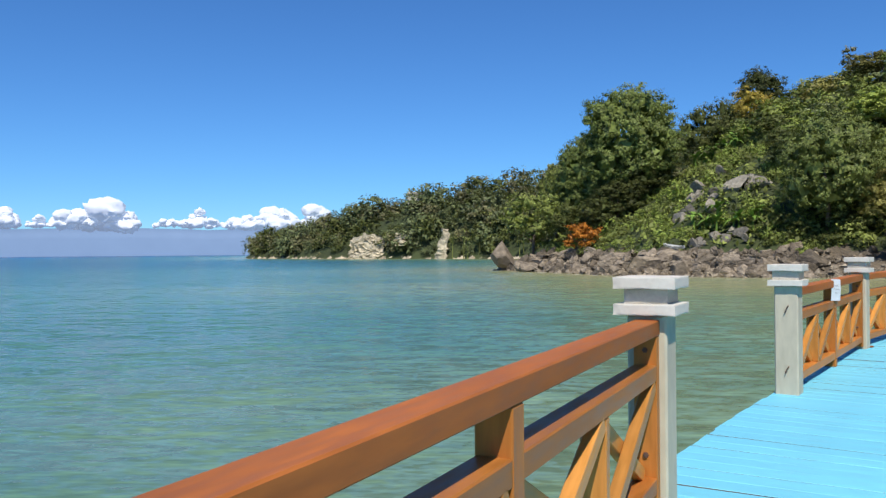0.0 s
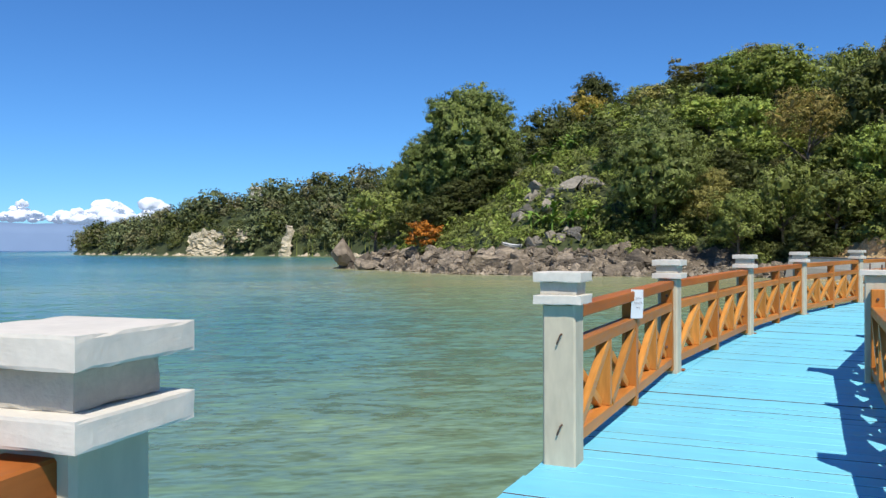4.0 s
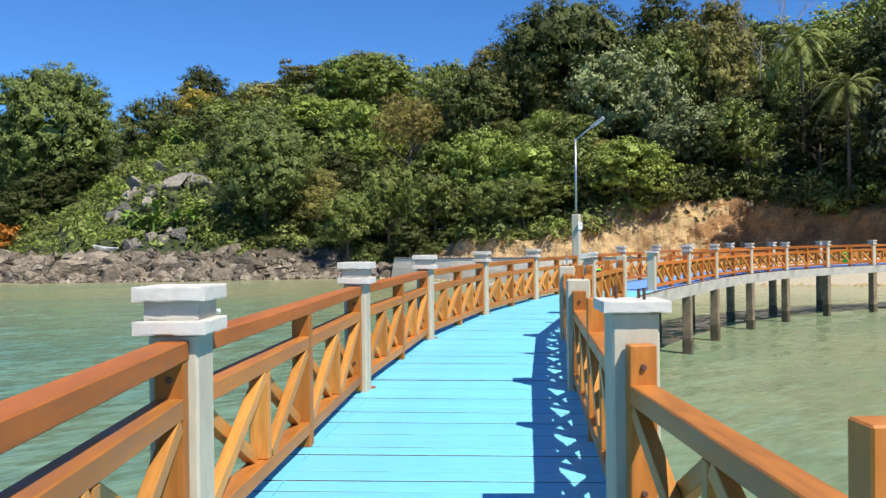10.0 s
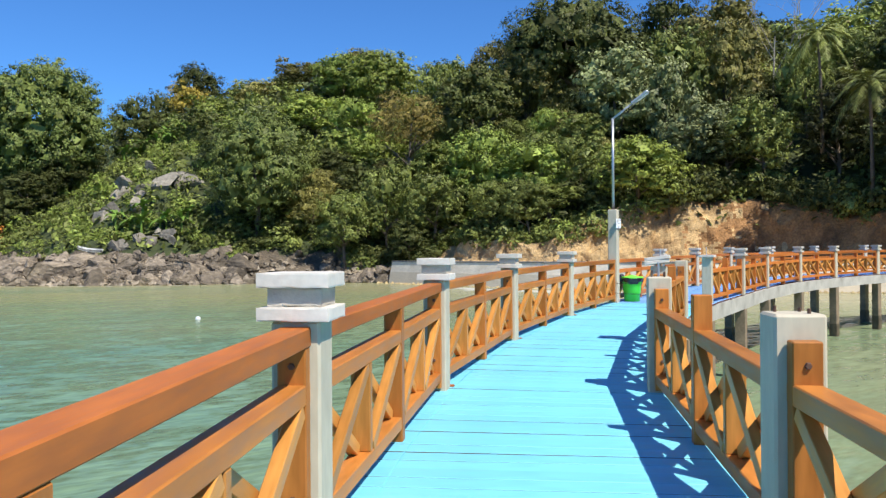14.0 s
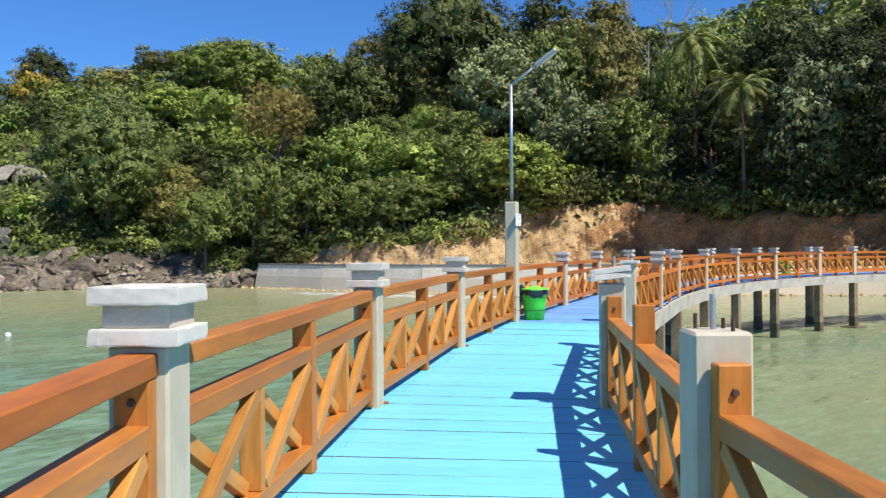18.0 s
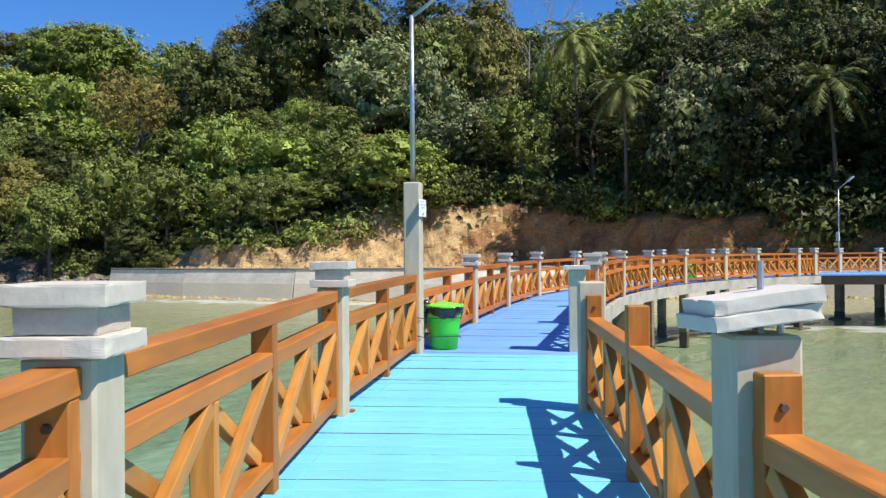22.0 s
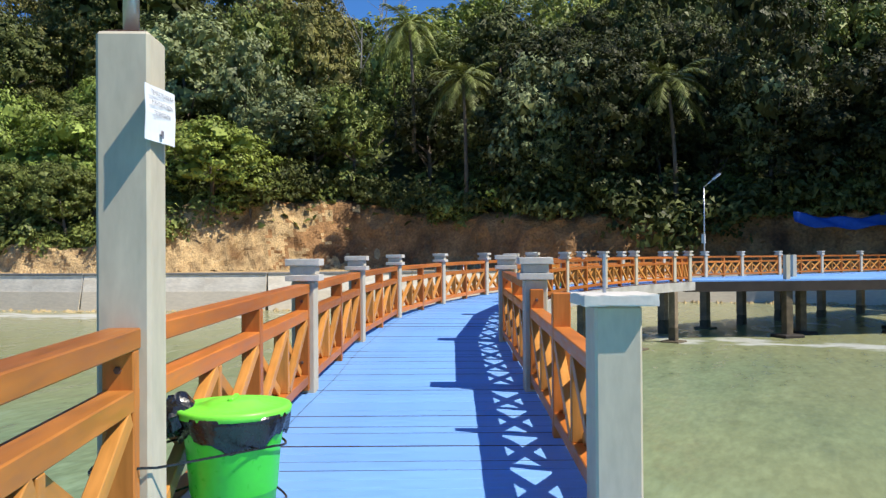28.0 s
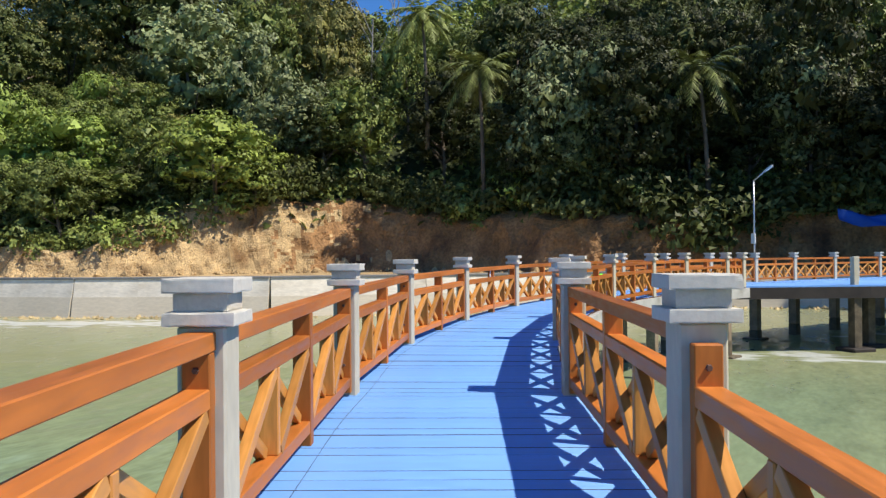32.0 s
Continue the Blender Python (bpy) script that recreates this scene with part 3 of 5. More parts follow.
def trunk_bm(R, height, thick, limbs, reach):
    bm = bmesh.new()
    lean = R.uniform(-0.08, 0.08, 2) * height
    top = (lean[0], lean[1], height)
    pts = [(0, 0, -1.2), (lean[0] * 0.3 + 0.1, lean[1] * 0.3, height * 0.4), top]
    tube(bm, pts, [thick * 1.25, thick * 0.85, thick * 0.4], 7)
    for k in range(limbs):
        a = 2 * math.pi * k / limbs + R.uniform(-0.4, 0.4)
        z = height * R.uniform(0.4, 0.8)
        f = z / height
        o = (lean[0] * f, lean[1] * f, z)
        r = reach * R.uniform(0.55, 0.85)
        m = (o[0] + math.cos(a) * r * 0.5, o[1] + math.sin(a) * r * 0.5, z + r * 0.35)
        e = (o[0] + math.cos(a) * r, o[1] + math.sin(a) * r, z + r * R.uniform(0.5, 0.8))
        tube(bm, [o, m, e], [thick * 0.5, thick * 0.32, thick * 0.12], 6)
    return bm


def tree(name, label, seed, radius, height, low, lobes, size, material, thick, limbs=6, **more):
    """One tree with its foot at the origin: a limbed trunk and a crown of clumps."""
    R = np.random.RandomState(seed)
    t = empty(name, Matrix())
    if thick:
        part("trunk", trunk_bm(R, low + (height - low) * 0.5, thick, limbs, radius * 0.9), M_BARK, t, smooth=True)
    V = crown_leaves(R, radius, low, height, lobes, size, **more)
    V[:, 2] += height - np.percentile(V[:, 2], 99.7)
    cr = new("crown", quads_mesh("crown", V, material, 3))
    cr.parent = t
    return tagged(t, label, "tree" if thick else "shrub", "hillside trees" if thick else "hillside shrubs")


# one of each sort, with its radius and height
SORTS = {
    "mid": [(tree("broadleaf_tree", "leafy green broadleaf tree on the hillside", 1, 4.6, 10.0, 1.6, 13, 0.21, LEAVES[0], 0.24), 4.6, 10.0),
            (tree("broadleaf_tree", "leafy green broadleaf tree on the hillside", 2, 4.2, 10.5, 1.4, 15, 0.2, LEAVES[0], 0.24, clump=0.76, per=26), 4.2, 10.5)],
    "bright": [(tree("broadleaf_tree", "bright green broadleaf tree on the hillside", 3, 5.2, 10.0, 1.6, 15, 0.25, M_LIMELEAF, 0.22, clump=0.75, per=26, flat=0.62), 5.2, 10.0),
               (tree("broadleaf_tree", "bright green broadleaf tree on the hillside", 4, 4.8, 9.5, 1.2, 13, 0.25, LEAVES[1], 0.22, clump=0.75, per=26, flat=0.7), 4.8, 9.5)],
    "dark": [(tree("broadleaf_tree", "dark green dense tree on the hillside", 5, 4.4, 10.5, 1.2, 14, 0.2, LEAVES[2], 0.26), 4.4, 10.5),
             (tree("broadleaf_tree", "dark green dense tree on the hillside", 6, 4.0, 11.0, 1.2, 15, 0.21, LEAVES[2], 0.26, clump=0.72, per=28, flat=0.7), 4.0, 11.0)],
    "light": [(tree("broadleaf_tree", "pale green large-leaved tree on the hillside", 7, 4.4, 11.0, 1.2, 14, 0.29, M_LIGHT, 0.22, clump=0.8, per=20, flat=0.7), 4.4, 11.0)],
    "olive": [(tree("broadleaf_tree", "olive green feathery tree on the hillside", 8, 5.0, 11.0, 2.5, 16, 0.18, M_OLIVE, 0.22, clump=0.62, per=26, flat=0.6), 5.0, 11.0)],
    "deep": [(tree("broadleaf_tree", "dense green tree on the right-hand slope, leaves darkened for shade", 17, 4.2, 11.0, 0.9, 14, 0.21, M_SHADELEAF, 0.27), 4.2, 11.0)],
    "big": [(tree("spreading_tree", "huge spreading green tree above the rocky shore", 11, 11.0, 24.0, -1.0, 40, 0.33, M_BIG, 0.6, limbs=9, clump=1.2, per=40, flat=0.6, reach=0.72), 11.0, 24.0)],
    "round": [(tree("rounded_tree", "broad rounded soft green tree leaning over the shore rocks", 12, 7.2, 15.0, 1.5, 24, 0.2, M_SOFT, 0.4, clump=0.72, per=34), 7.2, 15.0)],
    "dome": [(tree("spreading_tree", "large dark domed tree high on the slope", 16, 11.0, 19.0, 6.5, 30, 0.27, LEAVES[2], 0.5, clump=1.1, per=34, flat=0.75), 11.0, 19.0)],
    "ridge": [(tree("broadleaf_tree", "tall dark tree standing above the ridge", 18, 5.7, 20.0, 10.0, 18, 0.27, LEAVES[2], 0.4, clump=0.85, per=26), 5.7, 20.0)],
    "yellow": [(tree("broadleaf_tree", "yellowing tree on the ridge", 14, 4.6, 14.0, 6.0, 13, 0.26, M_YELLOW, 0.3, clump=0.75, per=18), 4.6, 14.0)],
    "dry": [(tree("dry_tree", "half-bare olive brown tree on the hillside", 15, 5.3, 14.5, 7.0, 17, 0.17, LEAVES[3], 0.28, limbs=9, clump=0.6, per=15, flat=0.55, core=8), 5.3, 14.5)],
}
SHRUBS = [
    tree("shrub", "low green bush on the slope", 28, 2.2, 2.7, 0.1, 7, 0.24, LEAVES[0], 0, clump=0.6, per=13, core=12),
    tree("shrub", "low bright green bush on the slope", 29, 2.0, 2.3, 0.1, 6, 0.3, M_LIMELEAF, 0, clump=0.65, per=10, core=12),
    tree("shrub", "dark green bush hanging over the bank", 30, 2.2, 3.0, 0.0, 7, 0.24, LEAVES[2], 0, clump=0.6, per=13, core=12),
]
ORANGE = tree("flame_bush", "bush with bright orange leaves above the rocks", 13, 3.4, 6.4, 0.5, 9, 0.3, M_ORANGE, 0.1, clump=0.6, per=16)
ORANGE.matrix_world = Matrix.Translation(spot(20.0, 141, -0.6))

# the trees that stand out, zone by zone: sort, place, crown radius, height of the top above the datum
LEFT = [("big", 31.2, 155.5, 9.4, 33.2), ("big", 25.4, 163.2, 7.7, 25.6), ("mid", 12.5, 157.0, 6.7, 12.9), ("mid", 18.5, 170.1, 4.3, 19.9), ("dark", 24.0, 146.5, 4.2, 11.5), ("dark", 27.5, 148.5, 4.6, 14.5), ("dark", 32.0, 151.5, 4.8, 17.0), ("dark", 36.5, 153.5, 4.2, 19.5), ("dark", 19.0, 150.0, 4.2, 10.5), ("mid", 37.0, 167.0, 5.5, 24.0), ("mid", 29.0, 170.0, 5.5, 21.0),
        ("dark", 52.5, 180.4, 5.7, 33.9), ("dark", 56.9, 176.9, 4.8, 35.0), ("ridge", 64.1, 176.0, 5.7, 41.6), ("yellow", 59.5, 167.7, 4.6, 35.4), ("dark", 68.9, 166.2, 6.1, 34.7), ("mid", 73.2, 161.9, 6.3, 36.1),
        ("dark", 50.1, 126.3, 3.7, 20.7), ("round", 49.1, 109.9, 7.2, 20.4)]
MIDDLE = [("olive", 76.1, 149.2, 6.2, 37.9), ("bright", 78.2, 139.2, 6.7, 37.5), ("bright", 80.9, 130.7, 6.8, 36.8), ("olive", 86.9, 147.8, 5.3, 41.9), ("bright", 68.4, 130.4, 6.4, 27.6), ("bright", 69.1, 118.9, 5.3, 25.6),
          ("dry", 69.2, 104.6, 5.3, 24.1), ("mid", 83.3, 115.1, 4.5, 33.1), ("dark", 79.5, 101.6, 6.3, 28.5), ("olive", 88.7, 100.5, 6.4, 32.5), ("olive", 92.2, 112.1, 5.4, 36.4), ("dome", 95.3, 97.3, 11.2, 41.1),
          ("light", 88.2, 82.0, 6.7, 28.4), ("dark", 111.8, 92.6, 4.5, 45.2)]
# the deep tree at (89.5, 22.6) is added to shade the third palm
EAST = [("olive", 106.3, 78.8, 7.5, 37.5), ("mid", 97.4, 78.9, 5.2, 31.7), ("light", 86.5, 68.0, 4.4, 19.1), ("mid", 88.7, 61.3, 4.4, 18.5), ("olive", 101.3, 73.9, 5.5, 32.4), ("light", 89.8, 75.3, 3.9, 25.5),
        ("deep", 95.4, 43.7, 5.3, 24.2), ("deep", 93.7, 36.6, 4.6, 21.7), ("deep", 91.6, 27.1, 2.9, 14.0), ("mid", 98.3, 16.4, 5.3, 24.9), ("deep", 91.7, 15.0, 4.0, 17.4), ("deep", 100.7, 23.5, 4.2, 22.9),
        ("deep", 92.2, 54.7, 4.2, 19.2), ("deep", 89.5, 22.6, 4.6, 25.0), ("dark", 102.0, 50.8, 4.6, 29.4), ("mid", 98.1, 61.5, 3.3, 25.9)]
FRONT = [("mid", 55.2, 97.6, 4.1, 9.1), ("mid", 60.4, 96.3, 4.4, 13.0), ("mid", 63.4, 90.0, 4.2, 10.9), ("bright", 69.4, 88.1, 5.2, 16.9), ("mid", 66.2, 82.0, 3.2, 9.6), ("bright", 71.8, 81.0, 5.0, 14.6),
         ("mid", 71.3, 77.9, 4.8, 9.3), ("mid", 75.7, 77.2, 3.6, 15.0), ("bright", 76.9, 69.2, 5.5, 14.0), ("mid", 79.6, 67.4, 3.7, 9.6), ("dark", 68.7, 81.6, 3.4, 10.0),
         ("dark", 75.3, 73.8, 3.0, 11.1), ("dark", 60.3, 91.1, 2.7, 5.3)]
HEROES = LEFT + MIDDLE + EAST + FRONT
OUTCROP = ((37.1, 135.2), (38.8, 136.6), (39.7, 138.5), (38.0, 133.4), (40.3, 129.0), (41.5, 126.0), (39.2, 128.2), (43.9, 125.7), (43.2, 127.2), (43.6, 137.7), (33.8, 126.9), (34.6, 127.9), (37.7, 124.2), (45.2, 124.6),
           (33.2, 115.8), (35.0, 115.3), (36.7, 114.2), (38.1, 113.3), (35.8, 116.1), (37.7, 114.9), (32.2, 116.0), (38.4, 111.6))
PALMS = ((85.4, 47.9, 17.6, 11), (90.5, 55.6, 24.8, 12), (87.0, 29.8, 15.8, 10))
# sight lines from (18, 20) on the camera's path; trees hiding palms are skipped
PALM_SIGHTS = [(a, c, *(Vector((a - 18, c - 20)).normalized())) for a, c, _, _ in PALMS]


def plant(sort, m, r, h, pick=0):
    """Sets a copy of a sort at m, with crown radius r and height h."""
    ob, r0, h0 = SORTS[sort][pick % len(SORTS[sort])]
    return copy_thing(ob, m @ Matrix.Diagonal((r / r0, r / r0, h / h0, 1)))


def hides_palm(x, y, back, front, half):
    """Whether a tree at a place would hide a palm from the camera's view."""
    return any(-back < (x - p0) * -u + (y - p1) * -v < front and abs((x - p0) * v - (y - p1) * u) < half for p0, p1, u, v in PALM_SIGHTS)


rng = random.Random(21)
for i, (sort, x, y, r, top) in enumerate(HEROES):
    foot = spot(x, y, -0.4)
    plant(sort, Matrix.Translation(foot) @ pose(0, 0, 0, 0, 0, rng.uniform(0, 360)), r, top - foot.z, i)

places = []
step = 5.2
gy = -48.0
while gy < 258:
    gx = 2.0
    while gx < 215:
        x, y = gx + rng.uniform(-2.2, 2.2), gy + rng.uniform(-2.2, 2.2)
        gx += step
        d = float(inland(np.array(x), np.array(y)))
        e = float(inland(np.array(x), np.array(y), BK))
        lo = d - e + (2.4 if y > 66 else 5.5 if y > 44 else 1.0) if y < 92 else 9.0
        if d < lo or d > 105 or (d > 66 and rng.random() < 0.5) or (y < 4 and rng.random() < 0.6):
            continue
        if 100 < y < 172 and d < 40 and x < 8 + 0.376 * (y - 9):
            continue
        if min(math.hypot(x - h[1], y - h[2]) - 0.62 * h[3] for h in HEROES) < 0 or hides_palm(x, y, 4, 16, 4.6):
            continue
        places.append((math.hypot(x - 30, y - 40), x, y, d))
    gy += step
places.sort()
far_rest = []
for i, (_, x, y, d) in enumerate(places):
    # darker leaf sorts to the right, in place of that slope's shade
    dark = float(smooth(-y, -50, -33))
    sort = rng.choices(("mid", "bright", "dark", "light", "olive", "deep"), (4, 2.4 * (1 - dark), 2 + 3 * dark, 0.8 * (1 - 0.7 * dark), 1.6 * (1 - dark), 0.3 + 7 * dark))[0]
    r, h = rng.uniform(2.8, 4.4), rng.uniform(5.2, 8.2) * (1.0 + 0.75 * dark) * (0.72 if y > 120 else 1.0)
    m = Matrix.Translation(spot(x, y, -0.3)) @ pose(0, 0, 0, rng.uniform(-5, 5), rng.uniform(-5, 5), rng.uniform(0, 360))
    if i < 120:
        plant(sort, m, r, h, rng.randrange(2))
    else:
        far_rest.append((sort, m @ Matrix.Diagonal((r / 4.5, r / 4.5, h / 9, 1))))

# a dense row along the edge of the shaded bank
ROW = [Vector((*p, 0)) for p in BANK[14:21]]
for a, c in zip(ROW, ROW[1:]):
    n = max(1, round((c - a).length / 3.2))
    dr = (c - a).normalized()
    for i in range(n):
        q = a.lerp(c, (i + rng.random() * 0.6) / n) + Vector((-dr.y, dr.x, 0)) * rng.uniform(2.2, 4.2)
        if hides_palm(q.x, q.y, 3, 14, 3.4):
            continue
        # deep leaves stand for shade, the pale sort for sunlit glints
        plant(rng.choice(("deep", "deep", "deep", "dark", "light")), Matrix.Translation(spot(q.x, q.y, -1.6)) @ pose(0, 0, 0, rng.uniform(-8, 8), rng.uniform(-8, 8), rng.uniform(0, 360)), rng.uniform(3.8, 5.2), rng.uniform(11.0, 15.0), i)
LOW = [crown_leaves(np.random.RandomState(200 + k), 4.5, 1.5, 9.0, 8, 0.62, clump=1.6, per=10, core=4) for k in range(3)]
LOWF = [crown_leaves(np.random.RandomState(300 + k), 4.6, 0.3, 8.5, 7, 0.74, clump=1.8, per=10, core=4) for k in range(4)]


def joined_canopy(name, label, items, material, far=False):
    V = []
    for k, (_, m) in enumerate(items):
        A = LOWF[k % 4] if far else LOW[k % 3]
        M = np.array(m)
        V.append(A @ M[:3, :3].T + M[:3, 3])
    if V:
        tagged(new(name, quads_mesh(name, np.concatenate(V), material, 3)), label, "woodland", kind="stuff")


for sort, lm in (("mid", LEAVES[0]), ("bright", LEAVES[1]), ("dark", LEAVES[2]), ("light", M_LIGHT), ("olive", M_OLIVE), ("deep", M_SHADELEAF)):
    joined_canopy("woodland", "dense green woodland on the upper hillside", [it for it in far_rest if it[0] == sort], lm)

# shrubs along the top of the bank and over the rocky slope: the nearest as things, the rest as ground cover
bushes = []


def bush(kind, x, y, up, sc, tall):
    bushes.append((kind, Matrix.Translation(spot(x, y, up)) @ pose(0, 0, 0, 0, 0, rng.uniform(0, 360)) @ Matrix.Diagonal((sc, sc, sc * tall, 1))))


for _ in range(4400):
    x, y = rng.uniform(-5, 130), rng.uniform(-40, 262)
    d = float(inland(np.array(x), np.array(y)))
    if y < 92:
        e = float(inland(np.array(x), np.array(y), BK))
        if not 1.8 < e < 8.5 or rng.random() < 0.2:
            continue
    elif not (8.0 if y < 150 else 1.5) < d < 36 or rng.random() < (0.9 if 104 < y < 160 and x < 8 + 0.376 * (y - 9) else 0.3):
        continue
    bush(rng.choice((0, 0, 1, 2)), x, y, -0.15, rng.uniform(0.7, 1.4), rng.uniform(0.7, 1.2))
# low bright ground cover on the open slope above the rocks
for _ in range(2600):
    x, y = rng.uniform(16, 66), rng.uniform(106, 176)
    d = float(inland(np.array(x), np.array(y)))
    if not 7.6 < d < 42 or x > 9 + 0.376 * (y - 9) or min(math.hypot(x - a, y - b + 1) for a, b in OUTCROP) < 2.1 or min(math.hypot(x - a + 0.9, y - b + 2.6) for a, b in OUTCROP) < 1.5:
        continue
    patch = noise.noise(Vector((x * 0.16, y * 0.16, 5)))
    if patch < -0.12 and rng.random() < 0.75:
        continue
    bush(rng.choice((1, 1, 0)) if patch < 0.25 else rng.choice((0, 2, 0)), x, y, -0.1, rng.uniform(0.22, 0.5) * (1 + 0.9 * max(0.0, patch)), rng.uniform(0.8, 1.5))
# bushes that hang over the edge of the bank; right-hand ones dark for its shade
EDGE_B = [Vector((*p, 0)) for p in BANK[8:22]]
for j, (a, c) in enumerate(zip(EDGE_B, EDGE_B[1:])):
    n = max(1, round((c - a).length / 1.15))
    dr = (c - a).normalized()
    for i in range(n):
        q = a.lerp(c, (i + rng.random()) / n)
        bare = 3 <= j <= 6
        if j < 4 and rng.random() < 0.45:
            continue
        q += Vector((-dr.y, dr.x, 0)) * (rng.uniform(2.1, 4.0) if bare else rng.uniform(1.5, 3.4) if j < 4 else rng.uniform(0.6, 3.2))
        bush(2 if j >= 4 or rng.random() < 0.5 else 0, q.x, q.y, -0.7 if bare else -0.3 if j < 4 else -0.9, rng.uniform(0.8, 1.35) * (1.25 if j >= 6 else 1.0), rng.uniform(0.8, 1.3))
for _ in range(70):
    x, y = rng.uniform(57, 68), rng.uniform(88, 102)
    if float(inland(np.array(x), np.array(y))) > 4.0:
        bush(rng.choice((0, 2, 2)), x, y, -0.2, rng.uniform(0.5, 1.0), 1.0)
bushes.sort(key=lambda b: (b[1].translation - Vector((35, 25, 0))).length)
for k, m in bushes[:280]:
    copy_thing(SHRUBS[k], m)
COVER = [crown_leaves(np.random.RandomState(400 + k), 2.1, 0.1, 2.5, 4, 0.38, clump=0.9, per=8, core=4) for k in range(3)]
for k, lm in enumerate((LEAVES[0], M_LIMELEAF, LEAVES[2])):
    V = [COVER[k] @ np.array(m)[:3, :3].T + np.array(m)[:3, 3] for q, m in bushes[280:] if q == k]
    if V:
        tagged(new("ground_cover", quads_mesh("ground_cover", np.concatenate(V), lm, 3)), "low leafy ground cover on the open slope", "bushes", kind="stuff")
for o in [v[0] for rows in SORTS.values() for v in rows] + SHRUBS:
    for c in list(o.children):
        bpy.data.objects.remove(c)
    bpy.data.objects.remove(o)


# undergrowth between the trees
RU = np.random.RandomState(5)
px, py = RU.uniform(5, 190, 150000), RU.uniform(-45, 235, 150000)
pd, pe = inland(px, py), inland(px, py, BK)
ok = np.where(py < 90, pe > 1.2, pd > 9.0) & (pd < 75) & (RU.uniform(0, 1, 150000) < np.where(pd < 40, 1.0, 0.35))
px, py = px[ok][:24000], py[ok][:24000]
pz = ground(px, py) + np.abs(RU.normal(0.5, 0.5, len(px)))
C = np.stack([px, py, pz], -1)
Nn = RU.normal(size=C.shape) * 0.6 + np.array([-0.4, -0.3, 0.9])
for j in (0, 1):
    V = leaves(C[j::2], Nn[j::2], 0.8, RU)
    tagged(new("undergrowth", quads_mesh("undergrowth", V, LEAVES[2 * j])), "leafy green undergrowth on the hillside", "undergrowth", kind="stuff")

# far headland canopy
items = []
CLIFFS = ((-64, 480, 11), (-17, 437, 4.0), (-42, 462, 3.5))
while len(items) < 1000:
    x, y = rng.uniform(-230, 110), rng.uniform(262, 760)
    d = float(inland(np.array(x), np.array(y)))
    if not 1.5 < d < 60 or any(math.hypot(x - a, y - c + 2) < r for a, c, r in CLIFFS) and d < 16:
        continue
    sc = rng.choice((0.5, 0.7, 0.9, 1.2, 1.8)) * rng.uniform(0.85, 1.15)
    items.append((rng.choice((0, 0, 1, 1, 2, 2, 2)), Matrix.Translation(spot(x, y, -1.5)) @ pose(0, 0, 0, 0, 0, rng.uniform(0, 360)) @ Matrix.Diagonal((sc, sc, sc * rng.uniform(0.8, 1.2), 1))))
for j, lm in enumerate((M_FAR, M_FARDRY, LEAVES[2])):
    joined_canopy("far_woodland", "green woods on the far headland", [it for it in items if it[0] == j], lm, True)


# ---- coconut palms ----
def palm(seed, height, lean, fronds=25, length=4.6):
    R = np.random.RandomState(seed)
    t = empty("coconut_palm", Matrix())
    pts = [(lean[0] * f * f, lean[1] * f * f, height * f - 1.0 * (f == 0)) for f in (0, 0.25, 0.5, 0.75, 1.0)]
    part("trunk", tube(bmesh.new(), pts, [0.24, 0.19, 0.16, 0.14, 0.13], 8), M_BARK, t, smooth=True)
    top = np.array(pts[-1])
    V = []
    for k in range(fronds):
        a = 2.399963 * k + R.uniform(-0.2, 0.2)
        up = 1.7 - 2.9 * k / fronds + R.uniform(-0.12, 0.12)
        le = length * R.uniform(0.85, 1.1)
        Q = np.linspace(0, 1, 22)
        out = np.array([math.cos(a), math.sin(a), 0])
        side = np.array([-math.sin(a), math.cos(a), 0])
        P = [top + out * le * q * (1 - 0.25 * q) + np.array([0, 0, 0.2 + up * le * 0.55 * q - le * 0.56 * q * q]) for q in Q]
        for i in range(1, 22):
            step = P[i] - P[i - 1]
            step = step / np.linalg.norm(step)
            w = 0.95 * math.sin(math.pi * min(1.0, 0.16 + 0.8 * Q[i])) + 0.12
            V += [P[i - 1], P[i - 1] + side * 0.03, P[i] + side * 0.02, P[i]]
            for sg in (-1, 1):
                tip = P[i] + side * sg * w * 0.72 + step * w * 0.55 + np.array([0, 0, -w * R.uniform(0.25, 0.6)])
                V += [P[i] - step * 0.1, P[i] + step * 0.09, tip + step * 0.03, tip]
    fr = new("fronds", quads_mesh("fronds", np.array(V), M_FROND))
    fr.parent = t
    return tagged(t, "tall coconut palm with drooping fronds on the hillside", "palm tree", "coconut palms")


for i, (x, y, z, h) in enumerate(PALMS):
    p = palm(50 + i, h, (0.8 - 0.5 * i, 0.6))
    p.matrix_world = Matrix.Translation((x, y, z - h))

# ---- rocks ----
def rock_mesh(seed):
    """A broken angular block: a ball cut flat on many sides, then roughened."""
    bm = bmesh.new()
    bmesh.ops.create_icosphere(bm, subdivisions=3, radius=1)
    off = Vector((seed * 5.1, seed * 2.3, 0))
    R = random.Random(seed)
    cuts = [(Vector((R.uniform(-1, 1), R.uniform(-1, 1), R.uniform(-0.7, 1))).normalized(), R.uniform(0.26, 0.52)) for _ in range(9)]
    for v in bm.verts:
        for nrm, h in cuts:
            e = v.co.dot(nrm) - h
            if e > 0:
                v.co -= nrm * e
        q = v.co * 2.0 + off
        v.co += v.co.normalized() * (noise.fractal(q, 1.0, 2.0, 4) * 0.035 - 0.10 * max(0.0, 0.25 - abs(noise.noise(q * 0.8))) )
    bmesh.ops.remove_doubles(bm, verts=bm.verts, dist=0.03)
    me = bpy.data.meshes.new("boulder")
    bm.to_mesh(me)
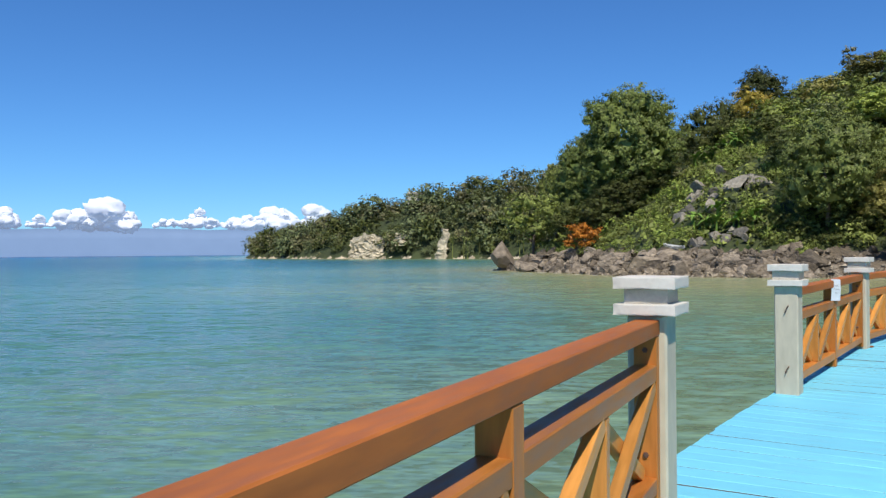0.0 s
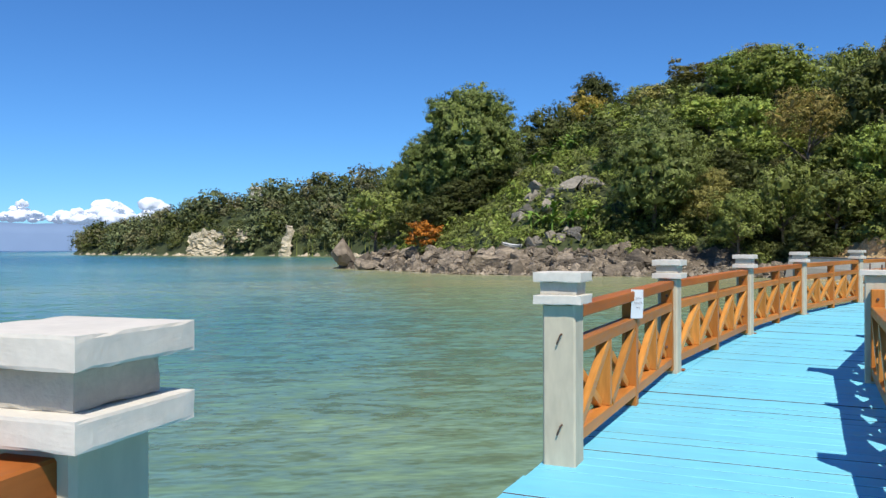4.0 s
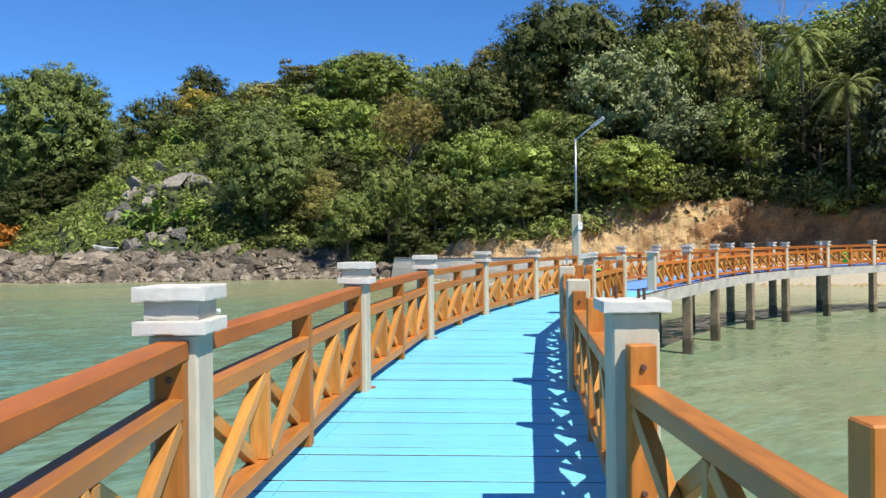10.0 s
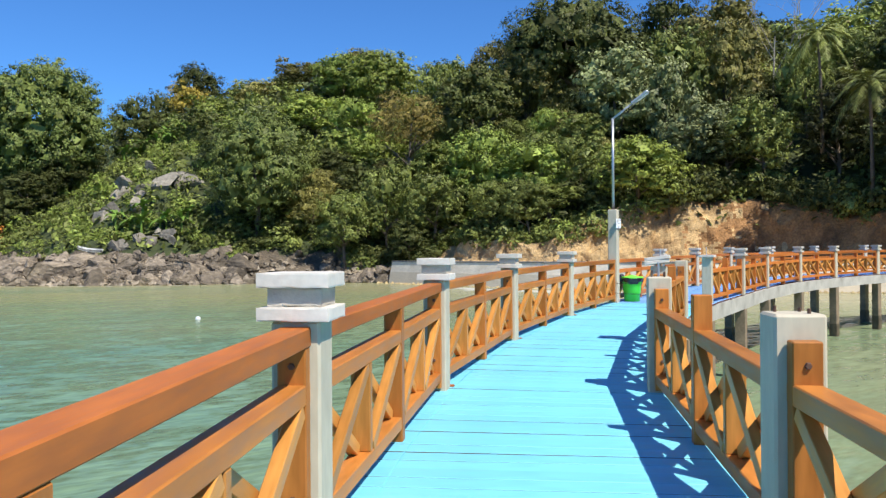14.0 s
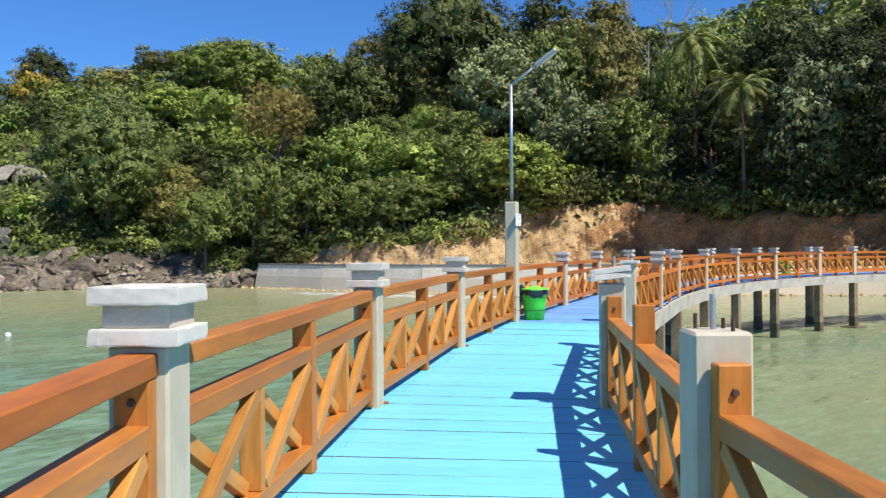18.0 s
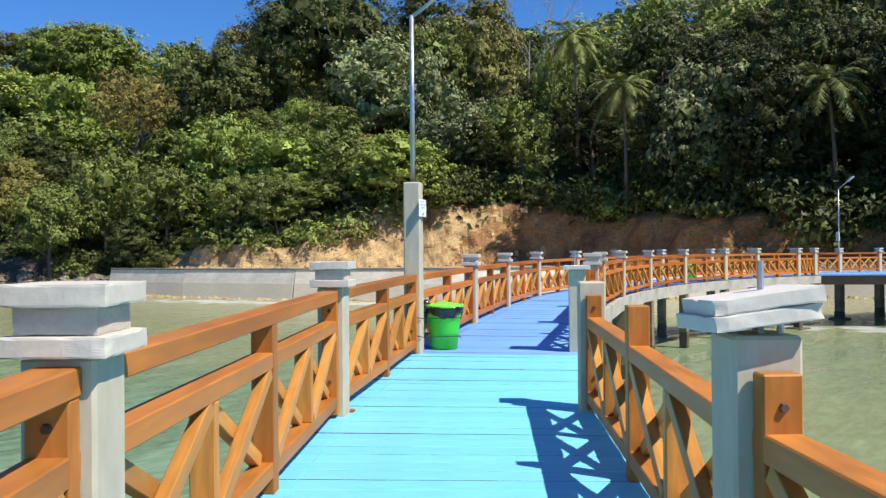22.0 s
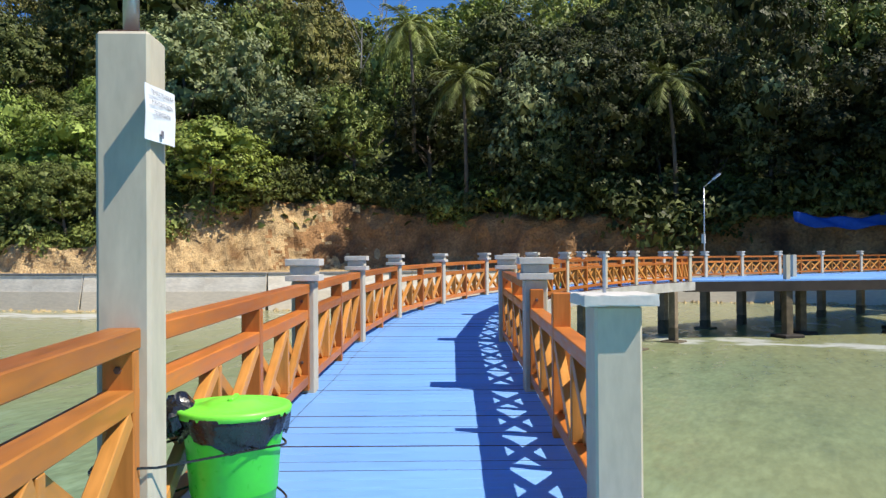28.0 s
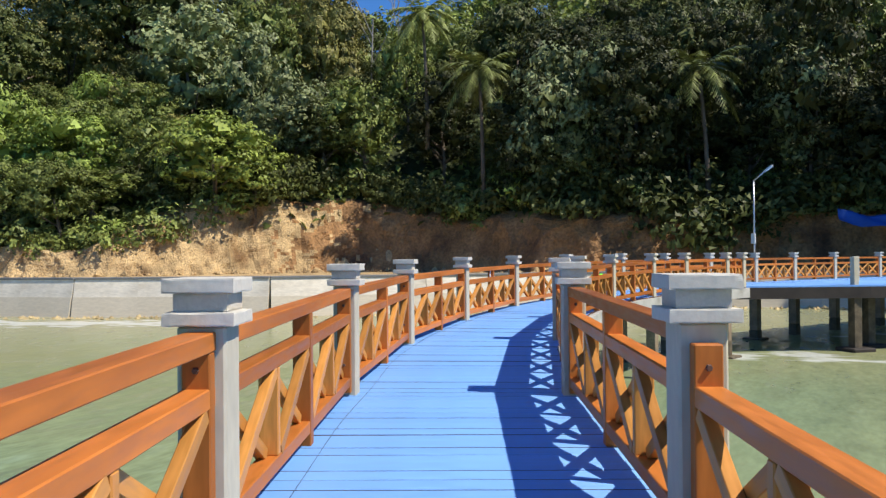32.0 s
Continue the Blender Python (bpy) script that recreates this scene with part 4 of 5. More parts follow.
    bm.free()
    me.materials.append(M_ROCK)
    return me


ROCKS = [rock_mesh(k) for k in range(8)]
PALE = [rock_mesh(20 + k) for k in range(4)]
for me in PALE:
    me.materials[0] = M_PALE


def rock_pose(x, y, z, sx, sy, sz, rz):
    return Matrix.Translation((x, y, z)) @ pose(0, 0, 0, rng.uniform(-20, 20), rng.uniform(-20, 20), rz) @ Matrix.Diagonal((sx, sy, sz, 1))


def boulder(x, y, z, sx, sy, sz, rz, label="grey weathered limestone boulder on the shore"):
    ob = new("boulder", ROCKS[rng.randrange(8)])
    ob.matrix_world = rock_pose(x, y, z, sx, sy, sz, rz)
    return tagged(ob, label, "rock", "shore rocks")


boulder(5.6, 149.5, SEA + 2.6, 4.6, 4.0, 4.4, 20, "large undercut grey limestone boulder at the point")
boulder(10.2, 146.5, SEA + 1.4, 4.2, 3.0, 2.4, 60)
boulder(14.5, 143.5, SEA + 1.2, 2.6, 2.4, 2.2, 100)
boulder(24.6, 112.5, SEA + 1.6, 3.6, 2.2, 2.4, 35)
boulder(28.2, 109.0, SEA + 1.2, 2.8, 2.0, 2.0, 10)
heap = []
for _ in range(900):
    k = rng.uniform(6.0, 10.95)
    i = int(k)
    a, b = SH[i], SH[i + 1]
    t = k - i
    px, py = a + (b - a) * t
    dirn = (b - a) / np.hypot(*(b - a))
    nrm = np.array([-dirn[1], dirn[0]])
    off = rng.uniform(-0.4, 8.6) if k < 10.3 else abs(rng.gauss(0, 3.2)) - 0.3
    x, y = px + nrm[0] * off, py + nrm[1] * off
    r = rng.choice((0.5, 0.6, 0.7, 0.8, 1.0, 1.2, 1.7)) * rng.uniform(0.8, 1.25)
    if k > 9.6:
        r *= 0.6
    heap.append((r, x, y, max(SEA, float(ground(np.array(x), np.array(y)))) + r * 0.38))
heap.sort(reverse=True)
for r, x, y, z in heap[:270]:
    boulder(x, y, z, r * 1.35, r, r * 0.8, rng.uniform(0, 360))
verts, faces = [], []
for r, x, y, z in heap[270:]:
    m = rock_pose(x, y, z, r * 1.35, r, r * 0.8, rng.uniform(0, 360))
    me = ROCKS[rng.randrange(8)]
    o = len(verts)
    verts += [tuple(m @ v.co) for v in me.vertices]
    faces += [tuple(o + q for q in p.vertices) for p in me.polygons]
me = bpy.data.meshes.new("rock_heap")
me.from_pydata(verts, [], faces)
me.materials.append(mat("heaped_limestone", (0.215, 0.18, 0.13), 0.9, vary=0.45, scale=(0.9, 4.5), bump=1.0, dark=(0.06, 0.05, 0.04), island=0.55, dist=0.3))
tagged(new("rock_heap", me), "heap of broken brown-grey limestone blocks on the shore", "rocks", kind="stuff")
for i, (x, y) in enumerate(OUTCROP):
    r = (1.5 + 0.5 * (i % 3)) if i < 14 else 0.9 + 0.3 * (i % 3)
    p = spot(x, y, 0.35 + 0.35 * (i % 2))
    b = boulder(p.x, p.y, p.z, r * 1.2, r * 0.8, r * 1.05, rng.uniform(0, 360), "pale limestone outcrop on the green slope")
    b.data = PALE[i % 4]

# loose stones between the boulders
verts, faces = [], []
RS = np.random.RandomState(61)
for _ in range(1500):
    k = RS.uniform(6.0, 10.95)
    i = int(k)
    q = SH[i] + (SH[i + 1] - SH[i]) * (k - i)
    dv = (SH[i + 1] - SH[i]) / np.hypot(*(SH[i + 1] - SH[i]))
    q = q + np.array([-dv[1], dv[0]]) * (abs(RS.normal(0, 3.2)) - 0.6)
    r = RS.choice((0.15, 0.22, 0.3, 0.45))
    z = max(SEA, float(ground(q[0], q[1]))) + r * 0.2
    o = len(verts)
    an, j = RS.uniform(0, 6.3), RS.uniform(0.6, 1.3, 8) * r
    for c in range(5):
        verts.append((q[0] + math.cos(an + c * 1.257) * j[c], q[1] + math.sin(an + c * 1.257) * j[c], z + RS.uniform(-0.3, 0.3) * r))
    verts += [(q[0] + j[7] * 0.3, q[1], z + j[5]), (q[0], q[1], z - j[6])]
    for c in range(5):
        faces += [(o + c, o + (c + 1) % 5, o + 5), (o + (c + 1) % 5, o + c, o + 6)]
me = bpy.data.meshes.new("stones")
me.from_pydata(verts, [], faces)
me.materials.append(mat("loose_limestone", (0.225, 0.19, 0.14), 0.9, vary=0.25, scale=(0.9, 6), bump=0.6, dark=(0.14, 0.125, 0.1), island=0.55, dist=0.1))
tagged(new("stones", me), "loose grey and pale stones among the shore boulders", "stones", kind="stuff")

# the cut face of the bank, broken into ribs, ledges and hollows
verts, faces = [], []
rows_n = 26
cols = 0
nrm_last = None
for a, c in zip(BK[8:19], BK[9:20]):
    L_ = float(np.hypot(*(c - a)))
    n = int(L_ / 0.32)
    for q in range(n):
        p = a + (c - a) * (q / n)
        dv = (c - a) / L_
        nv = np.array([-dv[1], dv[0]])
        nrm_last = nv if nrm_last is None else nrm_last * 0.88 + nv * 0.12
        nv = nrm_last / np.hypot(*nrm_last)
        high = float(bank_high(p[1])) + 0.8 * noise.noise(Vector((p[0] * 0.25, p[1] * 0.25, 2)))
        for r in range(rows_n):
            f = r / (rows_n - 1)
            h = f * (high + 0.5)
            w = Vector((p[0], p[1], h * 0.6))
            rib = abs(noise.noise(w * 0.42 + Vector((3, 0, 0)))) * 1.0 + abs(noise.noise(w * 1.3)) * 0.42 + noise.fractal(w * 3.0, 1.0, 2.0, 3) * 0.1
            e = h / 2.8 - 0.55 + rib - 0.9 * max(0.0, 0.18 - f) + 2.2 * max(0.0, f - 0.9) * 4
            verts.append((p[0] + nv[0] * e, p[1] + nv[1] * e, 0.2 + h))
        cols += 1
for q in range(cols - 1):
    for r in range(rows_n - 1):
        o = q * rows_n + r
        faces.append((o, o + rows_n, o + rows_n + 1, o + 1))
me = bpy.data.meshes.new("bank_face")
me.from_pydata(verts, [], faces)
me.materials.append(M_DIRT)
me.materials.append(M_SHADEBANK)
# the right-hand faces take the ochre that is darkened for shade
for f in me.polygons:
    f.material_index = int(f.center.y + 7 * noise.noise(f.center * 0.5) + 3 * noise.noise(f.center * 2.2) < 63.5)
tagged(new("bank_face", me), "steep cut bank of cream and ochre earth, darkened for shade on the right", "bank", kind="structure")

# fallen clods at the foot of the bank
verts, faces = [], []
RK = np.random.RandomState(77)
for a, c in zip(BK[8:18], BK[9:19]):
    dv = c - a
    L_ = float(np.hypot(*dv))
    nv = np.array([-dv[1], dv[0]]) / L_
    for _ in range(int(L_ * 4)):
        e = RK.uniform(-2.0, 0.1)
        q = a + dv * RK.uniform() + nv * e
        r = RK.choice((0.08, 0.12, 0.18, 0.28)) * RK.uniform(0.8, 1.3)
        z = 0.3 + r * 0.15
        o = len(verts)
        j = RK.uniform(0.6, 1.25, 8) * r
        an = RK.uniform(0, 6.3)
        for k in range(5):
            verts.append((q[0] + math.cos(an + k * 1.257) * j[k], q[1] + math.sin(an + k * 1.257) * j[k], z + RK.uniform(-0.35, 0.35) * r))
        verts += [(q[0], q[1], z + j[5] * 1.2), (q[0], q[1], z - j[6] * 1.4)]
        for k in range(5):
            faces += [(o + k, o + (k + 1) % 5, o + 5), (o + (k + 1) % 5, o + k, o + 6)]
me = bpy.data.meshes.new("clods")
me.from_pydata(verts, [], faces)
me.materials.append(M_DIRT)
tagged(new("clods", me), "fallen clods of ochre earth below the cut bank", "earth", kind="stuff")

# ---- sea wall ----
wall = tagged(new("wall_sea"), "long pale concrete sea wall with a darker coping", "wall", kind="structure")
WL = [Vector((*p, 0)) for p in SHORE[11:21]]
pts = []
for a, b in zip(WL, WL[1:]):
    n = max(1, round((b - a).length / 4.0))
    pts += [a.lerp(b, i / n) for i in range(n)]
pts.append(WL[-1])
for a, b in zip(pts, pts[1:]):
    d = b - a
    m = pose(a.x, a.y, 0, 0, 0, math.degrees(math.atan2(d.y, d.x)))
    L = d.length - 0.002
    for name, material, prof in (("panel", M_WALL, [(-1.15, SEA - 1.2), (-0.86, SEA + 0.1), (-0.62, -0.82), (0.25, -0.82), (0.25, SEA - 1.2)]),
                                 ("upper_course", M_WASH, [(-0.585, -0.82), (-0.35, 0.3), (0.25, 0.3), (0.25, -0.82)])):
        bm = bmesh.new()
        A = [bm.verts.new((0, y, z)) for y, z in prof]
        B = [bm.verts.new((L, y, z)) for y, z in prof]
        n = len(prof)
        for i in range(n):
            bm.faces.new((A[i], A[(i + 1) % n], B[(i + 1) % n], B[i]))
        bm.faces.new(A[::-1])
        bm.faces.new(B)
        part(name, bm, material, wall).matrix_world = m
    part("coping", box(0, L, -0.42, 0.3, 0.3, 0.45, bevel=0.02), M_COPING, wall).matrix_world = m

# rubble at the foot of the wall
RB = []
for a, b in zip(pts, pts[1:]):
    d = (b - a).normalized()
    nr = Vector((d.y, -d.x, 0))
    for _ in range(24):
        c = a.lerp(b, rng.random()) + nr * rng.uniform(1.0, 2.6)
        RB.append((c.x, c.y, SEA + rng.uniform(-0.08, 0.05), rng.uniform(0.1, 0.26)))
verts, faces = [], []
for x, y, z, r in RB:
    o = len(verts)
    j = [rng.uniform(0.7, 1.2) * r for _ in range(6)]
    verts += [(x + j[0], y, z), (x, y + j[1], z), (x - j[2], y, z), (x, y - j[3], z), (x, y, z + j[4] * 0.9), (x, y, z - j[5])]
    faces += [tuple(o + i for i in f) for f in ((0, 1, 4), (1, 2, 4), (2, 3, 4), (3, 0, 4), (1, 0, 5), (2, 1, 5), (3, 2, 5), (0, 3, 5))]
me = bpy.data.meshes.new("rubble")
me.from_pydata(verts, [], faces)
M_RUB = mat("coral_rubble", (0.42, 0.32, 0.16), 0.9, vary=0.2, scale=(2, 15), bump=0.3, island=0.3)
me.materials.append(M_RUB)
tagged(new("rubble", me), "yellowish coral rubble along the foot of the sea wall", "rubble", kind="stuff")

# ---- sea ----
gx = np.concatenate([[-4200, -2200, -1200, -700, -420, -260, -170, -110], np.arange(-70, 112, 2.0), [150, 260, 600, 1500, 4200]])
gy = np.concatenate([[-4200, -1500, -600, -250, -120], np.arange(-60, 186, 2.0), [215, 260, 320, 400, 500, 640, 850, 1200, 2000, 4200]])
X, Y = np.meshgrid(gx, gy)
me = bpy.data.meshes.new("water")
idx = np.arange(X.size).reshape(X.shape)
F = np.stack([idx[:-1, :-1], idx[:-1, 1:], idx[1:, 1:], idx[1:, :-1]], -1).reshape(-1, 4)
me.from_pydata(np.stack([X, Y, np.full_like(X, SEA)], -1).reshape(-1, 3).tolist(), [], F.tolist())
off = me.attributes.new("offshore", "FLOAT", "POINT")
away = np.maximum(-inland(X, Y), -2)
off.data.foreach_set("value", (away + 24 * smooth(Y, 78, 98) * smooth(away, 1, 7)).ravel().astype(np.float32))

near_wall = smooth(-np.abs(-inland(X, Y) - 5.5), -4.5, -0.5) * smooth(Y, 44, 56) * smooth(-Y, -84, -70)
swirl = np.exp(-((X - 53.2 - 0.25 * np.maximum(Y - 23, 0)) / 1.9) ** 2) * smooth(Y, 12, 18) * smooth(-Y, -30, -27)
lap = np.exp(-(((X - 63) / 4.5) ** 2 + ((Y - 20.5) / 3.0) ** 2)) * 0.62
rocks = smooth(-np.abs(-inland(X, Y) - 1.5), -3.0, 0) * smooth(Y, 88, 96) * 0.8
surf = me.attributes.new("surf", "FLOAT", "POINT")
surf.data.foreach_set("value", np.clip(near_wall + swirl + lap + rocks, 0, 1).ravel().astype(np.float32))


def sea_material():
    m = bpy.data.materials.new("sea_water")
    m.use_nodes = True
    N, L = m.node_tree.nodes, m.node_tree.links
    b = N["Principled BSDF"]
    at_ = N.new("ShaderNodeAttribute")
    at_.attribute_name = "offshore"
    tc = N.new("ShaderNodeTexCoord")

    def noise_tex(scale, detail, stretch, rot=0.0):
        mp = N.new("ShaderNodeMapping")
        mp.inputs["Scale"].default_value = stretch
        mp.inputs["Rotation"].default_value = (0, 0, radians(rot))
        L.new(tc.outputs["Object"], mp.inputs["Vector"])
        n = N.new("ShaderNodeTexNoise")
        n.inputs["Scale"].default_value, n.inputs["Detail"].default_value = scale, detail
        L.new(mp.outputs["Vector"], n.inputs["Vector"])
        return n.outputs["Fac"]

    def math_(op, a, c):
        x = N.new("ShaderNodeMath")
        x.operation = op
        for i, v in enumerate((a, c)):
            if isinstance(v, (int, float)):
                x.inputs[i].default_value = v
            else:
                L.new(v, x.inputs[i])
        return x.outputs[0]

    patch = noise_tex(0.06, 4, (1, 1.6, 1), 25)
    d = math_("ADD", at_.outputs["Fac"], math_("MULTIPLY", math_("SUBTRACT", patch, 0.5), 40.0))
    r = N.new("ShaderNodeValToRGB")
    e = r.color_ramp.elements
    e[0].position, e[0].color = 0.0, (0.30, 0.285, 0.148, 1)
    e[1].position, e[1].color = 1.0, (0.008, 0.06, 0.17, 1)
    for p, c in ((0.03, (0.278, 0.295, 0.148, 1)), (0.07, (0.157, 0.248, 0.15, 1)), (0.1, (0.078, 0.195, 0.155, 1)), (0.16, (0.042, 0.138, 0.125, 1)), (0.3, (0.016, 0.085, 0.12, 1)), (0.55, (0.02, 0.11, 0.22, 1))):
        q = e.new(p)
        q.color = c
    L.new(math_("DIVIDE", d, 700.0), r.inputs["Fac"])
    # noise painted into the water colour for the shading and glints of wavelets
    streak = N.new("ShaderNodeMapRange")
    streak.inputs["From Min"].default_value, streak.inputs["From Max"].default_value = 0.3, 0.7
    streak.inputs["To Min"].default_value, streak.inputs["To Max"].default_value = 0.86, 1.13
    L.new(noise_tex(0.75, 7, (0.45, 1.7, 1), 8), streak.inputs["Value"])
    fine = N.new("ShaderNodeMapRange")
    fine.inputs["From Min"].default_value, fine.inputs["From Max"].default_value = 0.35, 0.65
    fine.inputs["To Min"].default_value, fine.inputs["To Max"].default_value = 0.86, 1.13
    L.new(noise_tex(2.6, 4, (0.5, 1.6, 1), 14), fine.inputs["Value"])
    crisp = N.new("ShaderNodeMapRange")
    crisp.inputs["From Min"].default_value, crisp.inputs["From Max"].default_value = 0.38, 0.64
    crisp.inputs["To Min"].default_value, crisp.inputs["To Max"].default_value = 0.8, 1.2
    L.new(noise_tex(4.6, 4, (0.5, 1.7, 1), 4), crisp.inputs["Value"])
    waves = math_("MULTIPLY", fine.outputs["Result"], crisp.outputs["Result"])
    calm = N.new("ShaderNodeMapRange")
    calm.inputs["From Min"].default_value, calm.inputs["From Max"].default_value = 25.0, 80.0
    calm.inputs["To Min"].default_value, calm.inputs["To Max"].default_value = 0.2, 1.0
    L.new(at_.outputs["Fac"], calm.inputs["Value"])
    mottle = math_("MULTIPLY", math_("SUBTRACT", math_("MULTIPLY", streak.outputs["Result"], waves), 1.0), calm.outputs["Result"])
    wave_shade = N.new("ShaderNodeVectorMath")
    wave_shade.operation = "SCALE"
    L.new(r.outputs["Color"], wave_shade.inputs[0])
    L.new(math_("ADD", mottle, 1.0), wave_shade.inputs["Scale"])
    # broken white water near the shore
    foam_n = noise_tex(0.9, 10, (1.2, 0.6, 1), -20)
    sf = N.new("ShaderNodeAttribute")
    sf.attribute_name = "surf"
    fm = N.new("ShaderNodeMapRange")
    fm.inputs["From Min"].default_value, fm.inputs["From Max"].default_value = 0.68, 0.8
    L.new(math_("ADD", foam_n, math_("SUBTRACT", math_("MULTIPLY", sf.outputs["Fac"], 0.5), 0.14)), fm.inputs["Value"])
    mx = N.new("ShaderNodeMix")
    mx.data_type = "RGBA"
    mx.inputs["B"].default_value = (0.75, 0.77, 0.74, 1)
    L.new(math_("MULTIPLY", fm.outputs["Result"], 0.62), mx.inputs["Factor"])
    L.new(wave_shade.outputs["Vector"], mx.inputs["A"])
    L.new(mx.outputs["Result"], b.inputs["Base Color"])
    b.inputs["Specular IOR Level"].default_value = 0.08
    b.inputs["Roughness"].default_value = 0.2
    # wind ripples tilt the surface; flatter in the lee of the land
    lee = N.new("ShaderNodeMapRange")
    lee.inputs["From Min"].default_value, lee.inputs["From Max"].default_value = 20.0, 90.0
    lee.inputs["To Min"].default_value, lee.inputs["To Max"].default_value = 0.14, 1.2
    L.new(at_.outputs["Fac"], lee.inputs["Value"])

    def vec(op, a, c):
        x = N.new("ShaderNodeVectorMath")
        x.operation = op
        for q, v in enumerate((a, c)):
            if isinstance(v, tuple):
                x.inputs[q].default_value = v
            elif v is not None:
                L.new(v, x.inputs[q])
        return x

    total = None
    for scale, detail, stretch, rot, amp in ((0.55, 3, (0.6, 1.5, 1), 18, 0.9), (1.7, 3, (0.6, 1.5, 1), -10, 1.25), (5.5, 2, (0.7, 1.3, 1), 28, 0.7)):
        n = noise_tex(scale, detail, stretch, rot).node
        t = vec("MULTIPLY", vec("SUBTRACT", n.outputs["Color"], (0.5, 0.5, 0.5)).outputs[0], (amp * 0.7, amp, 0.0)).outputs[0]
        total = t if total is None else vec("ADD", total, t).outputs[0]
    sc = vec("SCALE", total, None)
    L.new(lee.outputs["Result"], sc.inputs["Scale"])
    nn = vec("NORMALIZE", vec("ADD", sc.outputs[0], (0.0, 0.0, 1.0)).outputs[0], None)
    L.new(nn.outputs[0], b.inputs["Normal"])
    return m


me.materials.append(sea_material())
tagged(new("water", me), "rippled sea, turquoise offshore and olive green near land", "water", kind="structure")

# ---- more materials ----
M_LIME = mat("lime_plastic", (0.06, 0.66, 0.04), 0.35, vary=0.05, scale=(3, 30), bump=0.04, spec=0.5)
M_LID = mat("lime_lid_plastic", (0.2, 0.80, 0.06), 0.4, vary=0.05, scale=(3, 30), bump=0.04, spec=0.5)
M_BAG = mat("black_plastic_bag", (0.012, 0.012, 0.013), 0.25, vary=0.2, scale=(6, 40), bump=0.4, spec=0.6, dist=0.01)
M_PAPER = mat("white_paper", (0.74, 0.76, 0.78), 0.7, vary=0.03, scale=(6, 40), bump=0.05)
M_INK = mat("dark_ink", (0.14, 0.14, 0.17), 0.7, vary=0.05)
M_DARKWOOD = mat("dark_timber", (0.034, 0.027, 0.022), 0.8, vary=0.25, scale=(2, 18), bump=0.3, dist=0.01)
M_LAMP = mat("lamp_housing", (0.42, 0.45, 0.48), 0.45, metal=0.4, vary=0.06, bump=0.05)
M_TARP = mat("blue_tarpaulin", (0.018, 0.08, 0.34), 0.5, vary=0.15, scale=(0.8, 6), bump=0.2)
M_CLOUD = mat("cloud", (0.56, 0.58, 0.62), 1.0, vary=0.04, scale=(0.004, 0.02), bump=0, spec=0.0)
M_CLIFF = mat("pale_cliff", (0.50, 0.44, 0.32), 0.95, vary=0.3, scale=(0.12, 0.7), bump=1.0, dark=(0.40, 0.30, 0.16), dist=0.8)
M_WHITE = mat("white_boat_paint", (0.7, 0.72, 0.72), 0.5, vary=0.08)
M_BANANA = leaf("banana_leaves", (0.14, 0.24, 0.04), 0.15, 0.3)


# clouds glow faintly to lift their shaded undersides
glow = M_CLOUD.node_tree.nodes["Principled BSDF"]
glow.inputs["Emission Color"].default_value, glow.inputs["Emission Strength"].default_value = (0.55, 0.66, 0.85, 1), 0.34


# ---- lamp columns ----
def lamp_column(s, name="lamp_column", height=2.26, pole=4.45, boxed=False):
    c = at(s, -POST / 2)
    p = empty(name, pose(c.x, c.y, c.z, 0, 0, heading(s)))
    b = POST / 2
    part("column", box(-b, b, -b, b, -0.02, height, bevel=0.014), M_CONC, p)
    part("base_plate", box(-0.075, 0.075, -0.075, 0.075, height, height + 0.012), M_RUST, p)
    part("pole", tube(bmesh.new(), [(0, 0, height), (0, 0, pole)], [0.034, 0.03], 12), M_STEEL, p, smooth=True)
    tip = Vector((0.05, -0.82, pole + 0.56))
    part("arm", tube(bmesh.new(), [(0, 0, pole - 0.02), tuple(Vector((0, 0, pole)).lerp(tip, 0.62))], [0.026, 0.022], 10), M_STEEL, p, smooth=True)
    head = part("lamp_head", box(-0.085, 0.085, -0.24, 0.24, -0.03, 0.035, bevel=0.02), M_LAMP, p, "grey LED lamp head")
    head.matrix_local = Matrix.Translation(Vector((0, 0, pole)).lerp(tip, 0.8)) @ pose(0, 0, 0, -34, 0, 0)
    part("lens", box(-0.06, 0.06, -0.2, 0.1, -0.04, -0.032), M_PAPER, head)
    if boxed:
        for z0, z1, w in ((height, height + 0.062, 0.322), (height + 0.062, height + 0.145, 0.245), (height + 0.145, height + 0.212, 0.322)):
            part("cap_slab", rough_slab(w, z0, z1, z0), M_CAPGREY, p)
        part("meter_box", box(-0.12, -0.034, -0.09, 0.09, 1.65, 2.1, bevel=0.01), M_CAP, p, "small white meter box")
        return tagged(p, "galvanised street lamp with a meter box on a capped concrete post", "street lamp", "walkway lamps")
    return tagged(p, "grey concrete column with a galvanised street lamp on an arm", "street lamp", "walkway lamps")


lamp_column(7, "lamp_column", 2.24)
lamp_column(17, "lamp_column", 1.055, 4.4, True)


# ---- signs ----
def words(text, size, material, parent, m):
    cu = bpy.data.curves.new("lettering", "FONT")
    cu.body, cu.size, cu.align_x, cu.align_y = text, size, "CENTER", "CENTER"
    tmp = bpy.data.objects.new("lettering", cu)
    me_ = bpy.data.meshes.new_from_object(tmp)
    bpy.data.objects.remove(tmp)
    me_.materials.append(material)
    ob = new("lettering", me_)
    ob.parent = parent
    ob.matrix_local = m
    return ob


